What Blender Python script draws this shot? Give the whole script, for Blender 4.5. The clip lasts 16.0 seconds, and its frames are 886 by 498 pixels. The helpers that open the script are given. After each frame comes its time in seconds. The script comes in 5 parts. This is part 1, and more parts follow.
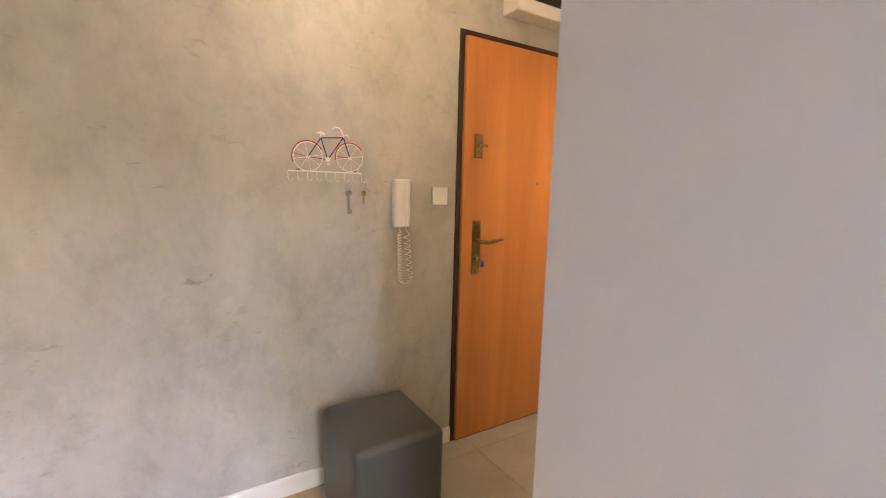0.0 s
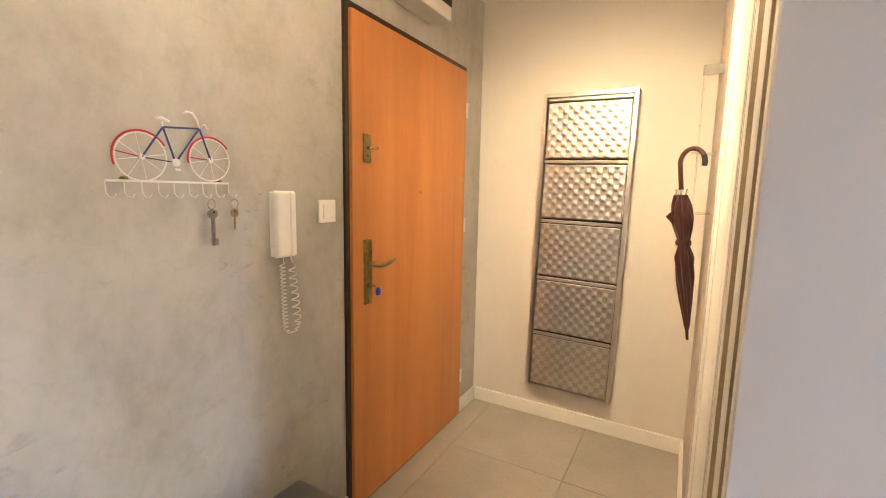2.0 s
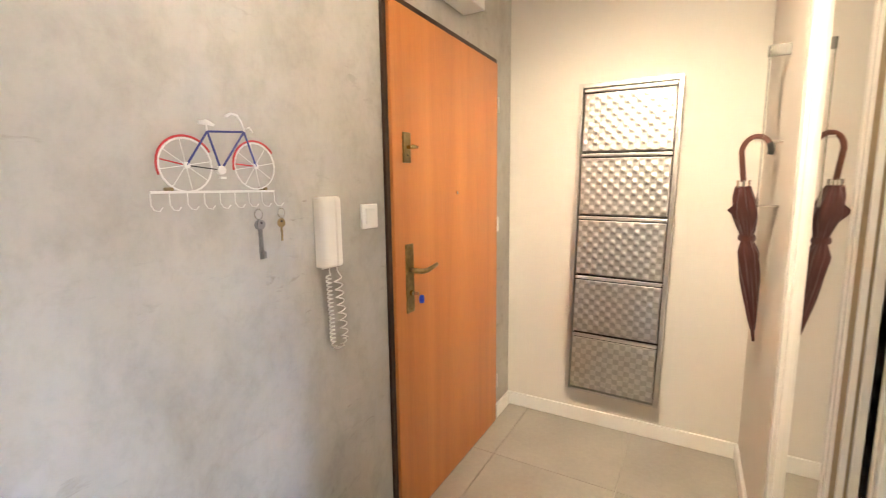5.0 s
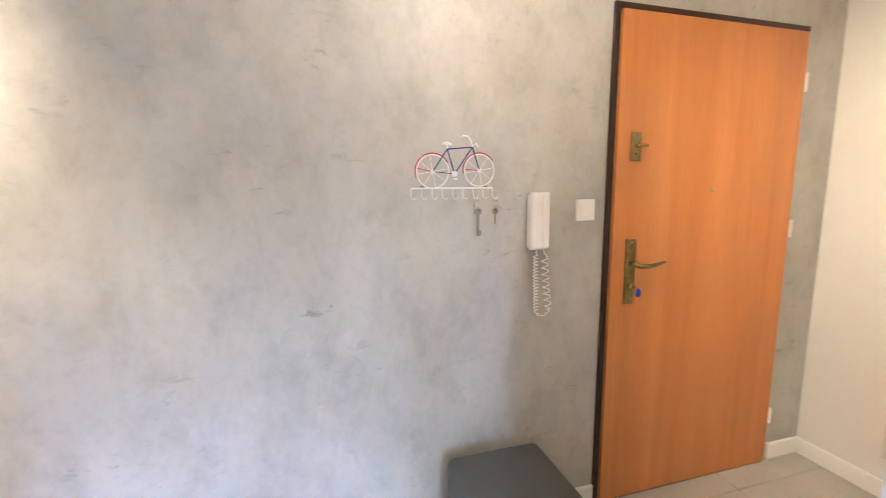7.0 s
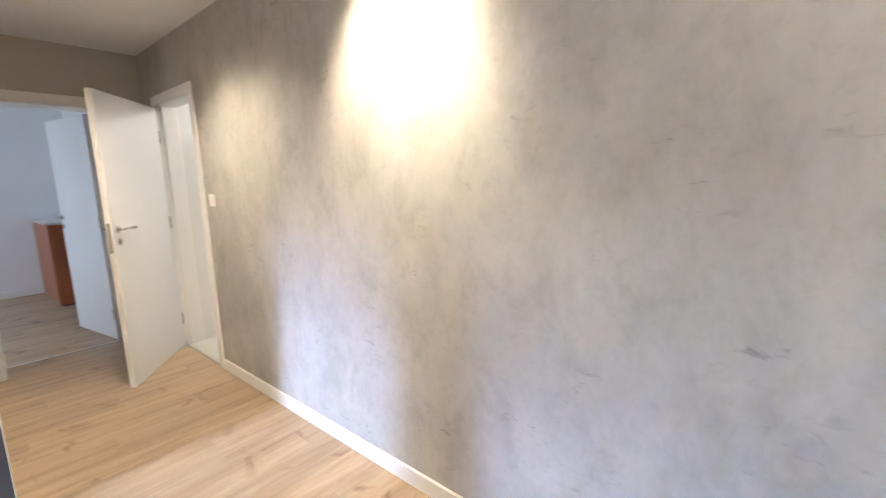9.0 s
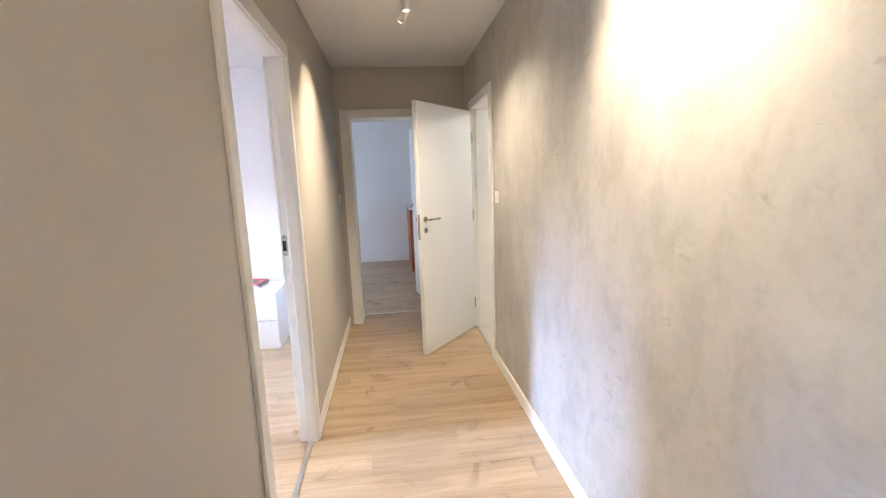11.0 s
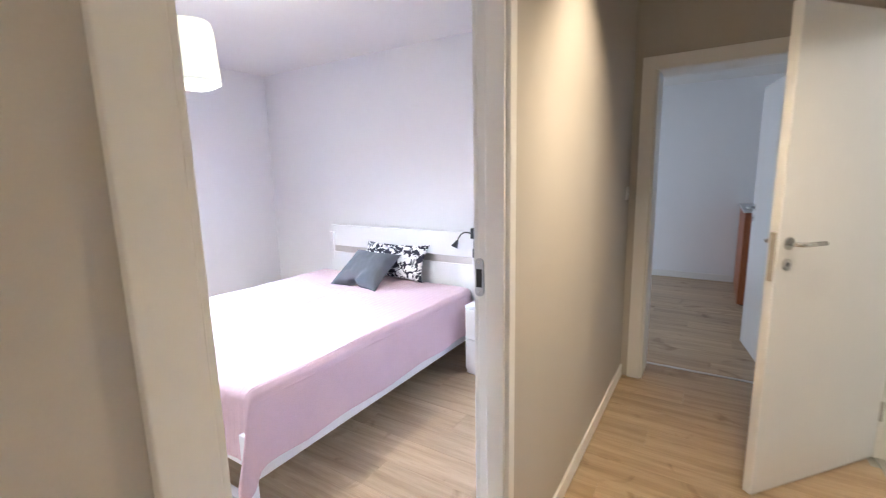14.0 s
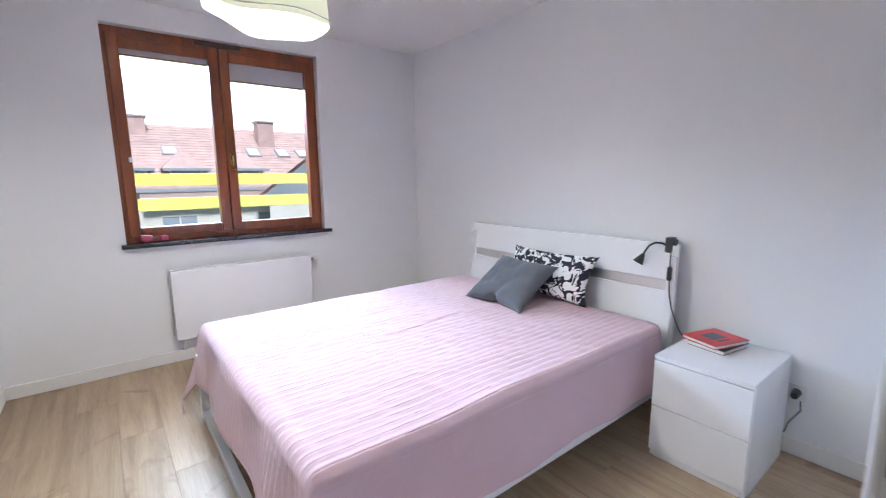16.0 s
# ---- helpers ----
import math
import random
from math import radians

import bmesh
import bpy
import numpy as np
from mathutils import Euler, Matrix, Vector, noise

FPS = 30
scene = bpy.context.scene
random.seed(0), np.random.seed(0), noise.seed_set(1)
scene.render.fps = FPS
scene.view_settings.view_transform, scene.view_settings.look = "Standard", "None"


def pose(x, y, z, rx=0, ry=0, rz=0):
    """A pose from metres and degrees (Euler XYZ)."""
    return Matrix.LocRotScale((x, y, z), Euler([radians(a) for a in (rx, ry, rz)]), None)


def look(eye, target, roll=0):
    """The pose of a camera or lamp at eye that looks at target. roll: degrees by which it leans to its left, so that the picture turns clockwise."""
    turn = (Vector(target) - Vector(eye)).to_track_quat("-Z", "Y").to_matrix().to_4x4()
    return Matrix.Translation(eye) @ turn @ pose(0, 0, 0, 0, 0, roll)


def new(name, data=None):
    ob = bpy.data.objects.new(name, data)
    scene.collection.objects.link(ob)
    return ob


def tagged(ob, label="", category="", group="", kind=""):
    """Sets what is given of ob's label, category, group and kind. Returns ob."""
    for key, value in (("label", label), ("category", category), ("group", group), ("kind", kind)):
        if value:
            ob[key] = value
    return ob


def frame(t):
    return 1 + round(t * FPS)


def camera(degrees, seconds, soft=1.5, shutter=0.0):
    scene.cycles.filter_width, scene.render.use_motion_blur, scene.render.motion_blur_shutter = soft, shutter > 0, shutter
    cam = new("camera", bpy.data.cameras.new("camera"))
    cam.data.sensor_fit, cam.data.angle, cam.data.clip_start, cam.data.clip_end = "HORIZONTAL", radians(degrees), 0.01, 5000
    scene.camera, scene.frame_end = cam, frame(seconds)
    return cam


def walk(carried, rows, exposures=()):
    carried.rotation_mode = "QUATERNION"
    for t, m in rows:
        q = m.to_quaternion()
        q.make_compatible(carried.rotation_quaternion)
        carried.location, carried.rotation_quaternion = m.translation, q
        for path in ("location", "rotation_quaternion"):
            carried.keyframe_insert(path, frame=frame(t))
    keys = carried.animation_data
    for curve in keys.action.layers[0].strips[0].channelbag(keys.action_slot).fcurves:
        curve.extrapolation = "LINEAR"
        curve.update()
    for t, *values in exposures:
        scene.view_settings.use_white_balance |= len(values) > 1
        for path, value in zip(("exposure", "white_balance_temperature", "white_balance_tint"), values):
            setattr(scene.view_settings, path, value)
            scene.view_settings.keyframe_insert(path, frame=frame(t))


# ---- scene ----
cam = camera(91.4, 16.0, soft=1.0, shutter=0.36)
PATH = [
    (0, (-1.201, -1.788, 1.322), (-0.157, -0.104, 1.048), 1.4),
    (0.5, (-1.281, -1.57, 1.317), (-0.006, -0.052, 1.055), 1.4),
    (1, (-1.331, -1.411, 1.349), (0.158, -0.101, 1.089), 1.2),
    (1.5, (-1.32, -1.299, 1.357), (0.311, -0.172, 1.097), 1.1),
    (2, (-1.302, -1.165, 1.367), (0.426, -0.191, 1.107), 1.1),
    (2.5, (-1.312, -1.042, 1.371), (0.501, -0.238, 1.114), 0.9),
    (3, (-1.338, -0.926, 1.379), (0.547, -0.308, 1.125), 0.7),
    (3.2, (-1.345, -0.897, 1.382), (0.553, -0.324, 1.123), 0.7),
    (5.3, (-1.27, -1.015, 1.379), (0.334, 0.146, 1.098), -0.4),
    (5.5, (-1.256, -1.072, 1.387), (0.249, 0.213, 1.1), -0.1),
    (6, (-1.221, -1.246, 1.377), (0.007, 0.306, 1.091), -0.4),
    (6.5, (-1.186, -1.389, 1.389), (-0.26, 0.359, 1.101), -0.3),
    (7, (-1.144, -1.476, 1.391), (-0.578, 0.42, 1.098), -0.4),
    (7.5, (-1.06, -1.599, 1.376), (-0.947, 0.38, 1.103), -0.5),
    (8, (-1.072, -1.57, 1.356), (-1.419, 0.381, 1.082), 0.1),
    (8.5, (-1.019, -1.388, 1.399), (-1.948, 0.352, 1.072), -1.3),
    (9, (-1.076, -1.259, 1.414), (-2.372, 0.229, 1.085), -1.6),
    (9.5, (-1.12, -1.103, 1.434), (-2.682, 0.104, 1.111), -1.6),
    (10, (-1.13, -1.013, 1.433), (-2.926, -0.191, 1.116), -1.7),
    (10.2, (-1.136, -0.969, 1.448), (-2.998, -0.313, 1.129), -1.9),
    (12.3, (-1.684, -0.554, 1.418), (-3.65, -0.697, 1.085), -1.3),
    (12.5, (-1.782, -0.566, 1.41), (-3.74, -0.798, 1.075), -1.2),
    (13, (-2.035, -0.605, 1.421), (-3.934, -1.135, 1.082), -1.2),
    (13.5, (-2.25, -0.676, 1.416), (-4.05, -1.479, 1.078), -1.3),
    (14, (-2.471, -0.764, 1.421), (-4.139, -1.816, 1.086), -1.2),
    (14.5, (-2.641, -0.878, 1.4), (-4.172, -2.122, 1.075), -1.1),
    (15, (-2.8, -1.036, 1.38), (-4.216, -2.41, 1.055), -1.0),
    (15.5, (-2.948, -1.173, 1.347), (-4.285, -2.626, 1.027), -0.8),
    (16, (-3.097, -1.309, 1.336), (-4.308, -2.867, 1.009), -0.6),
]
walk(cam, [(t, look(eye, target, roll)) for t, eye, target, roll in PATH], exposures=[
    (0.0, 0.82, 7450, 15), (1.0, 0.88, 7450, 14), (2.0, 1.06, 7200, 12), (3.0, 1.18, 6800, 10), (5.5, 1.34, 5950, 10), (8.0, 1.15, 5720, 10),
    (9.0, 0.98, 5720, 10), (10.0, 1.08, 5660, 10), (12.5, 0.88, 5880, 10), (14.0, 0.63, 5820, 10), (15.0, 0.32, 5880, 8), (16.0, -0.13, 5860, 7)])

# ---- light and sky ----
WARM, COOL, DAY, BLUE_SKY = (1.0, 0.77, 0.50), (0.78, 0.87, 1.0), (0.72, 0.84, 1.0), (0.48, 0.63, 1.0)
world = bpy.data.worlds.new("sky")
scene.world = world
world.use_nodes = True
wn, wl = world.node_tree.nodes, world.node_tree.links
sky = wn.new("ShaderNodeTexSky")
sky.sky_type, sky.sun_disc = "NISHITA", False
sky.sun_elevation, sky.sun_rotation = radians(48), radians(170)
sky.air_density, sky.dust_density = 1.0, 6.0
wl.new(sky.outputs[0], wn["Background"].inputs[0])
wn["Background"].inputs[1].default_value = 0.15
sun = bpy.data.lights.new("sun", "SUN")
sun.energy, sun.angle, sun.color = 5.0, radians(12), (1.0, 0.97, 0.93)
new("sun", sun).matrix_world = look((2, 12, 26), (-2, -11, 0))


def area(name, at, to, w, h, power, colour, spread=180):
    lamp = bpy.data.lights.new(name, "AREA")
    lamp.spread = radians(spread)
    lamp.shape, lamp.size, lamp.size_y, lamp.energy, lamp.color = "RECTANGLE", w, h, power, colour
    ob = new(name, lamp)
    ob.matrix_world = look(at, to)
    return ob


def spot(name, at, to, power, angle, blend, colour, size=0.025):
    lamp = bpy.data.lights.new(name, "SPOT")
    lamp.energy, lamp.spot_size, lamp.spot_blend, lamp.color, lamp.shadow_soft_size = power, radians(angle), blend, colour, size
    ob = new(name, lamp)
    ob.matrix_world = look(at, to)
    return ob


def bulb(name, at, power, colour, size=0.05):
    lamp = bpy.data.lights.new(name, "POINT")
    lamp.energy, lamp.color, lamp.shadow_soft_size = power, colour, size
    ob = new(name, lamp)
    ob.location = at
    return ob


# area lamps that stand in for daylight, in openings or outside before them
area("daylight_balcony_door", (-0.80, -4.92, 1.3), (-1.2, -1.5, 0.8), 0.9, 1.6, 9, DAY)
# added panel outside, placed so that its strip falls on the hall plaster
area("sky_before_balcony_door", (0.10, -7.4, 3.25), (-1.5, 0, 0.4), 0.9, 0.9, 64, BLUE_SKY, 60)
# added panel in the sky; throws the daylight band through the bedroom doorway
area("low_sky_before_bedroom_window", (-3.5, -9.2, 3.15), (-2.9, 0, 0.9), 3.2, 0.7, 175, BLUE_SKY, 60)
# added lamp off the window opening, fills the far room
area("daylight_fill_far_room", (-7.4, -3.9, 1.5), (-7.6, 0, 0.9), 1.6, 1.3, 15, COOL)
area("sky_before_bedroom_window", (-3.5, -9.3, 4.95), (-3.9, -4.9, 1.4), 5.4, 4.0, 2500, (0.68, 0.82, 1.0))
# spots of the ceiling fixtures
spot("hall_spot_to_plaster", (-2.38, -0.40, 2.36), (-2.37, 0.0, 1.80), 106, 90, 1.0, WARM, 0.06)
spot("hall_spot_to_paint", (-4.10, -0.70, 2.37), (-4.3, -1.25, 1.55), 46, 80, 1.0, WARM)
spot("hall_spot_down", (-3.90, -0.58, 2.37), (-3.7, -0.45, 0), 75, 130, 1.0, WARM)
spot("entrance_spot_to_cabinet", (-0.34, -0.80, 2.36), (1.24, -0.68, 1.0), 76, 88, 1.0, WARM)
bulb("entrance_lamp_light", (-0.56, -0.80, 2.30), 12.5, WARM, 0.02)
bulb("bathroom_lamp_light", (-4.6, 1.0, 2.3), 13, (1.0, 0.9, 0.75), 0.08)
bulb("pendant_light", (-3.625, -2.988, 1.99), 75, (1.0, 0.95, 0.87), 0.07)


# ---- materials ----
def nodes_of(name):
    m = bpy.data.materials.new(name)
    m.use_nodes = True
    return m, m.node_tree.nodes, m.node_tree.links, m.node_tree.nodes["Principled BSDF"]


def mapped(n, l, scale=(1, 1, 1), turn=(0, 0, 0)):
    tc, mp = n.new("ShaderNodeTexCoord"), n.new("ShaderNodeMapping")
    mp.inputs["Scale"].default_value, mp.inputs["Rotation"].default_value = scale, turn
    l.new(tc.outputs["Object"], mp.inputs["Vector"])
    return mp


def noise_of(n, l, src, scale, detail=4, rough=0.55, dist=0.0):
    t = n.new("ShaderNodeTexNoise")
    t.inputs["Scale"].default_value, t.inputs["Detail"].default_value = scale, detail
    t.inputs["Roughness"].default_value, t.inputs["Distortion"].default_value = rough, dist
    l.new(src.outputs[0], t.inputs["Vector"])
    return t


def ramp_of(n, l, fac, stops):
    r = n.new("ShaderNodeValToRGB")
    e = r.color_ramp.elements
    while len(e) < len(stops):
        e.new(0.5)
    for k, (p, c) in zip(e, stops):
        k.position, k.color = p, (*c, 1) if len(c) == 3 else c
    l.new(fac, r.inputs["Fac"])
    return r


def mix_of(n, l, kind, fac, a, b):
    x = n.new("ShaderNodeMix")
    x.data_type, x.blend_type = "RGBA", kind
    if isinstance(fac, float):
        x.inputs[0].default_value = fac
    else:
        l.new(fac, x.inputs[0])
    l.new(a, x.inputs[6])
    if isinstance(b, tuple):
        x.inputs[7].default_value = (*b, 1)
    else:
        l.new(b, x.inputs[7])
    return x.outputs[2]


def bump_of(n, l, height, strength, dist, bsdf):
    b = n.new("ShaderNodeBump")
    b.inputs["Strength"].default_value, b.inputs["Distance"].default_value = strength, dist
    l.new(height, b.inputs["Height"])
    l.new(b.outputs[0], bsdf.inputs["Normal"])
    return b


def mat(name, col, rough=0.5, metal=0.0, var=0.12, scale=3.0, fine=80.0, bump=0.08, stretch=(1, 1, 1), coat=0.0, own=0.0):
    """Plain surface: colour that drifts at a large and a fine scale, uneven gloss, fine relief; own: how far single pieces differ."""
    m, n, l, p = nodes_of(name)
    mp = mapped(n, l, stretch)
    big, small = noise_of(n, l, mp, scale, 5), noise_of(n, l, mp, fine, 3)
    lo, hi = tuple(c * (1 - var) for c in col), tuple(min(1, c * (1 + var)) for c in col)
    c = ramp_of(n, l, big.outputs[0], [(0.3, lo), (0.7, hi)]).outputs[0]
    g = ramp_of(n, l, small.outputs[0], [(0.3, (1 - var * 0.6,) * 3), (0.7, (1, 1, 1))]).outputs[0]
    c = mix_of(n, l, "MULTIPLY", 1.0, c, g)
    if own:
        oi = n.new("ShaderNodeObjectInfo")
        r = ramp_of(n, l, oi.outputs["Random"], [(0, (1 - own,) * 3), (1, (1 + 0 * own,) * 3)]).outputs[0]
        c = mix_of(n, l, "MULTIPLY", 1.0, c, r)
    l.new(c, p.inputs["Base Color"])
    rr = n.new("ShaderNodeMapRange")
    rr.inputs[3].default_value, rr.inputs[4].default_value = max(0.02, rough - 0.07), min(1, rough + 0.07)
    l.new(big.outputs[0], rr.inputs[0])
    l.new(rr.outputs[0], p.inputs["Roughness"])
    p.inputs["Metallic"].default_value, p.inputs["Coat Weight"].default_value = metal, coat
    if bump:
        bump_of(n, l, small.outputs[0], bump, 0.002, p)
    return m


def concrete_mat(name):
    m, n, l, p = nodes_of(name)
    mp = mapped(n, l)
    cloud = noise_of(n, l, mp, 1.1, 6, 0.62, 0.3)
    streak = noise_of(n, l, mapped(n, l, (1.0, 1.0, 0.40)), 2.6, 5, 0.6, 0.4)
    patch = noise_of(n, l, mapped(n, l, (1.0, 1.0, 0.62), (0, radians(32), 0)), 6.5, 7, 0.66, 0.25)
    scratch = noise_of(n, l, mapped(n, l, (1.0, 1, 2.2), (0, radians(28), 0)), 15.0, 4, 0.65, 0.6)
    where = noise_of(n, l, mp, 3.3, 3, 0.6, 0.3)
    fine = noise_of(n, l, mp, 120.0, 3)
    c = ramp_of(n, l, cloud.outputs[0], [(0.30, (0.375, 0.36, 0.33)), (0.5, (0.46, 0.447, 0.415)), (0.70, (0.54, 0.528, 0.50))]).outputs[0]
    s = ramp_of(n, l, streak.outputs[0], [(0.3, (0.82, 0.81, 0.79)), (0.62, (1, 1, 1))]).outputs[0]
    c = mix_of(n, l, "MULTIPLY", 0.8, c, s)
    d = ramp_of(n, l, patch.outputs[0], [(0.34, (0.72, 0.70, 0.67)), (0.52, (1, 1, 1))]).outputs[0]
    c = mix_of(n, l, "MULTIPLY", 0.52, c, d)
    e = ramp_of(n, l, scratch.outputs[0], [(0.57, (1, 1, 1)), (0.68, (0.70, 0.68, 0.65))]).outputs[0]
    w = ramp_of(n, l, where.outputs[0], [(0.52, (0, 0, 0)), (0.66, (1, 1, 1))]).outputs[0]
    c = mix_of(n, l, "MULTIPLY", w, c, e)
    mott = noise_of(n, l, mapped(n, l, (1.0, 1.0, 0.8), (0, radians(-24), 0)), 24.0, 5, 0.7, 0.5)
    f = ramp_of(n, l, mott.outputs[0], [(0.32, (0.84, 0.83, 0.81)), (0.5, (1, 1, 1)), (0.7, (1.05, 1.05, 1.04))]).outputs[0]
    c = mix_of(n, l, "MULTIPLY", 0.42, c, f)
    l.new(c, p.inputs["Base Color"])
    r = n.new("ShaderNodeMapRange")
    r.inputs[3].default_value, r.inputs[4].default_value = 0.42, 0.62
    l.new(streak.outputs[0], r.inputs[0])
    l.new(r.outputs[0], p.inputs["Roughness"])
    h = mix_of(n, l, "ADD", 0.25, patch.outputs[0], fine.outputs[0])
    bump_of(n, l, h, 0.25, 0.004, p)
    return m


def wood_mat(name, dark, mid, light, rough, along, ring=9.0, own=0.0, coat=0.0, fleck=0.5, pores=0.8):
    """Grain along one axis: long figure, fine pores; single boards differ by own."""
    m, n, l, p = nodes_of(name)
    st = [14.0, 14.0, 14.0]
    st["xyz".index(along)] = 0.9
    tc, mp = n.new("ShaderNodeTexCoord"), n.new("ShaderNodeMapping")
    mp.inputs["Scale"].default_value = st
    oi, sh = n.new("ShaderNodeObjectInfo"), n.new("ShaderNodeVectorMath")
    sh.operation = "MULTIPLY_ADD"
    sh.inputs[0].default_value = (1, 1, 1)
    comb = n.new("ShaderNodeCombineXYZ")
    ml = n.new("ShaderNodeMath")
    ml.operation, ml.inputs[1].default_value = "MULTIPLY", 37.0 if own else 0.0
    l.new(oi.outputs["Random"], ml.inputs[0])
    for k in range(3):
        l.new(ml.outputs[0], comb.inputs[k])
    l.new(tc.outputs["Object"], sh.inputs[1])
    sh.operation = "ADD"
    l.new(tc.outputs["Object"], sh.inputs[0])
    l.new(comb.outputs[0], sh.inputs[1])
    l.new(sh.outputs[0], mp.inputs["Vector"])
    fig = noise_of(n, l, mp, ring / 9.0, 6, 0.6, 0.8)
    pore = noise_of(n, l, mp, 9.0, 3, 0.6)
    flat = n.new("ShaderNodeMapping")
    l.new(sh.outputs[0], flat.inputs["Vector"])
    knots = noise_of(n, l, flat, 3.0, 3, 0.5, 1.5)
    c = ramp_of(n, l, fig.outputs[0], [(0.27, dark), (0.5, mid), (0.75, light)]).outputs[0]
    q = ramp_of(n, l, pore.outputs[0], [(0.3, (0.86, 0.84, 0.82)), (0.55, (1, 1, 1))]).outputs[0]
    c = mix_of(n, l, "MULTIPLY", pores, c, q)
    k = ramp_of(n, l, knots.outputs[0], [(0.25, (0.50, 0.42, 0.35)), (0.38, (1, 1, 1))]).outputs[0]
    c = mix_of(n, l, "MULTIPLY", fleck, c, k)
    if own:
        r = ramp_of(n, l, oi.outputs["Random"], [(0, (1 - own, 1 - own, 1 - own)), (1, (1, 1, 1))]).outputs[0]
        c = mix_of(n, l, "MULTIPLY", 1.0, c, r)
    l.new(c, p.inputs["Base Color"])
    rr = n.new("ShaderNodeMapRange")
    rr.inputs[3].default_value, rr.inputs[4].default_value = rough - 0.06, rough + 0.08
    l.new(fig.outputs[0], rr.inputs[0])
    l.new(rr.outputs[0], p.inputs["Roughness"])
    p.inputs["Coat Weight"].default_value = coat
    bump_of(n, l, pore.outputs[0], 0.06, 0.001, p)
    return m


def glass_mat(name, tint=(1, 1, 1), rough=0.0):
    m, n, l, p = nodes_of(name)
    p.inputs["Base Color"].default_value = (*tint, 1)
    p.inputs["Transmission Weight"].default_value, p.inputs["Roughness"].default_value = 1.0, rough
    p.inputs["IOR"].default_value = 1.45
    return m


def pane_mat(name, tint=(1, 1, 1), mirror=None):
    """Thin glass: mostly clear, with a faint mirror, even where mirror is given."""
    m, n, l, p = nodes_of(name)
    tr, gl, mx, lw = n.new("ShaderNodeBsdfTransparent"), n.new("ShaderNodeBsdfGlossy"), n.new("ShaderNodeMixShader"), n.new("ShaderNodeFresnel")
    gl.inputs["Roughness"].default_value = 0.01
    tr.inputs[0].default_value = (*tint, 1)
    lw.inputs[0].default_value = 1.3
    if mirror is None:
        l.new(lw.outputs[0], mx.inputs[0])
    else:
        mx.inputs[0].default_value = mirror
    l.new(tr.outputs[0], mx.inputs[1])
    l.new(gl.outputs[0], mx.inputs[2])
    l.new(mx.outputs[0], n["Material Output"].inputs[0])
    return m


def glow_mat(name, col, power):
    m, n, l, p = nodes_of(name)
    p.inputs["Base Color"].default_value = (*col, 1)
    p.inputs["Emission Color"].default_value, p.inputs["Emission Strength"].default_value = (*col, 1), power
    return m


def fabric_mat(name, col, rib=0.0, axis="y", var=0.06):
    m, n, l, p = nodes_of(name)
    mp = mapped(n, l)
    big, fine = noise_of(n, l, mp, 4.0, 4), noise_of(n, l, mp, 420.0, 2)
    c = ramp_of(n, l, big.outputs[0], [(0.3, tuple(x * (1 - var) for x in col)), (0.7, tuple(min(1, x * (1 + var)) for x in col))]).outputs[0]
    g = ramp_of(n, l, fine.outputs[0], [(0.3, (0.86,) * 3), (0.65, (1, 1, 1))]).outputs[0]
    l.new(mix_of(n, l, "MULTIPLY", 1.0, c, g), p.inputs["Base Color"])
    p.inputs["Roughness"].default_value = 0.92
    p.inputs["Sheen Weight"].default_value = 0.15
    bump_of(n, l, fine.outputs[0], 0.18, 0.001, p)
    return m


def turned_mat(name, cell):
    """Steel brushed in round spots, every other one finer; their differing sheen is put into the colour."""
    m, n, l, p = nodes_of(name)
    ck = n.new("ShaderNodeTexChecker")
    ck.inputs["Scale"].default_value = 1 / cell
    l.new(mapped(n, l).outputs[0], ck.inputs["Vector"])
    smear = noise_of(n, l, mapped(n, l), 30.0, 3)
    # sheen that would shift with the view, fixed as lighter and darker spots
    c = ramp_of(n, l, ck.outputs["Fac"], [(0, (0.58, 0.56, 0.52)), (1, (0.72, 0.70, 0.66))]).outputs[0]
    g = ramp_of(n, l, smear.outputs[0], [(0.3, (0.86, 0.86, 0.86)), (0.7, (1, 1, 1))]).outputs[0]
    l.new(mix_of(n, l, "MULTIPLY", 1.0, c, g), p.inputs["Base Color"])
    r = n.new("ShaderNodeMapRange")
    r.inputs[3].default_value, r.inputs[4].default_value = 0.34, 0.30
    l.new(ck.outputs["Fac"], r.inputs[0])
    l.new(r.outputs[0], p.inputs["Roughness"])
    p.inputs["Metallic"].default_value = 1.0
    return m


def blotch_mat(name):
    m, n, l, p = nodes_of(name)
    mp = mapped(n, l, (1, 1, 1.0))
    big = noise_of(n, l, mp, 17.0, 2, 0.5, 1.6)
    c = ramp_of(n, l, big.outputs[0], [(0.49, (0.02, 0.02, 0.035)), (0.515, (0.85, 0.84, 0.84))]).outputs[0]
    l.new(c, p.inputs["Base Color"])
    p.inputs["Roughness"].default_value = 0.9
    fine = noise_of(n, l, mp, 400.0, 2)
    bump_of(n, l, fine.outputs[0], 0.15, 0.001, p)
    return m


CONCRETE = concrete_mat("trowelled_plaster")
# albedo lowered below the plaster's own grey to hold the wall end's shade
SLATE = mat("darkened_grey_plaster", (0.085, 0.09, 0.10), 0.7, var=0.3, scale=14, fine=90, bump=0.3)
GREIGE = mat("greige_wall_paint", (0.49, 0.455, 0.405), 0.75, var=0.035, scale=1.2, fine=220, bump=0.12)
PALE = mat("pale_wall_paint", (0.66, 0.63, 0.58), 0.75, var=0.03, scale=1.2, fine=220, bump=0.12)
WHITE_WALL = mat("white_wall_paint", (0.82, 0.82, 0.83), 0.8, var=0.02, scale=1.0, fine=200, bump=0.10)
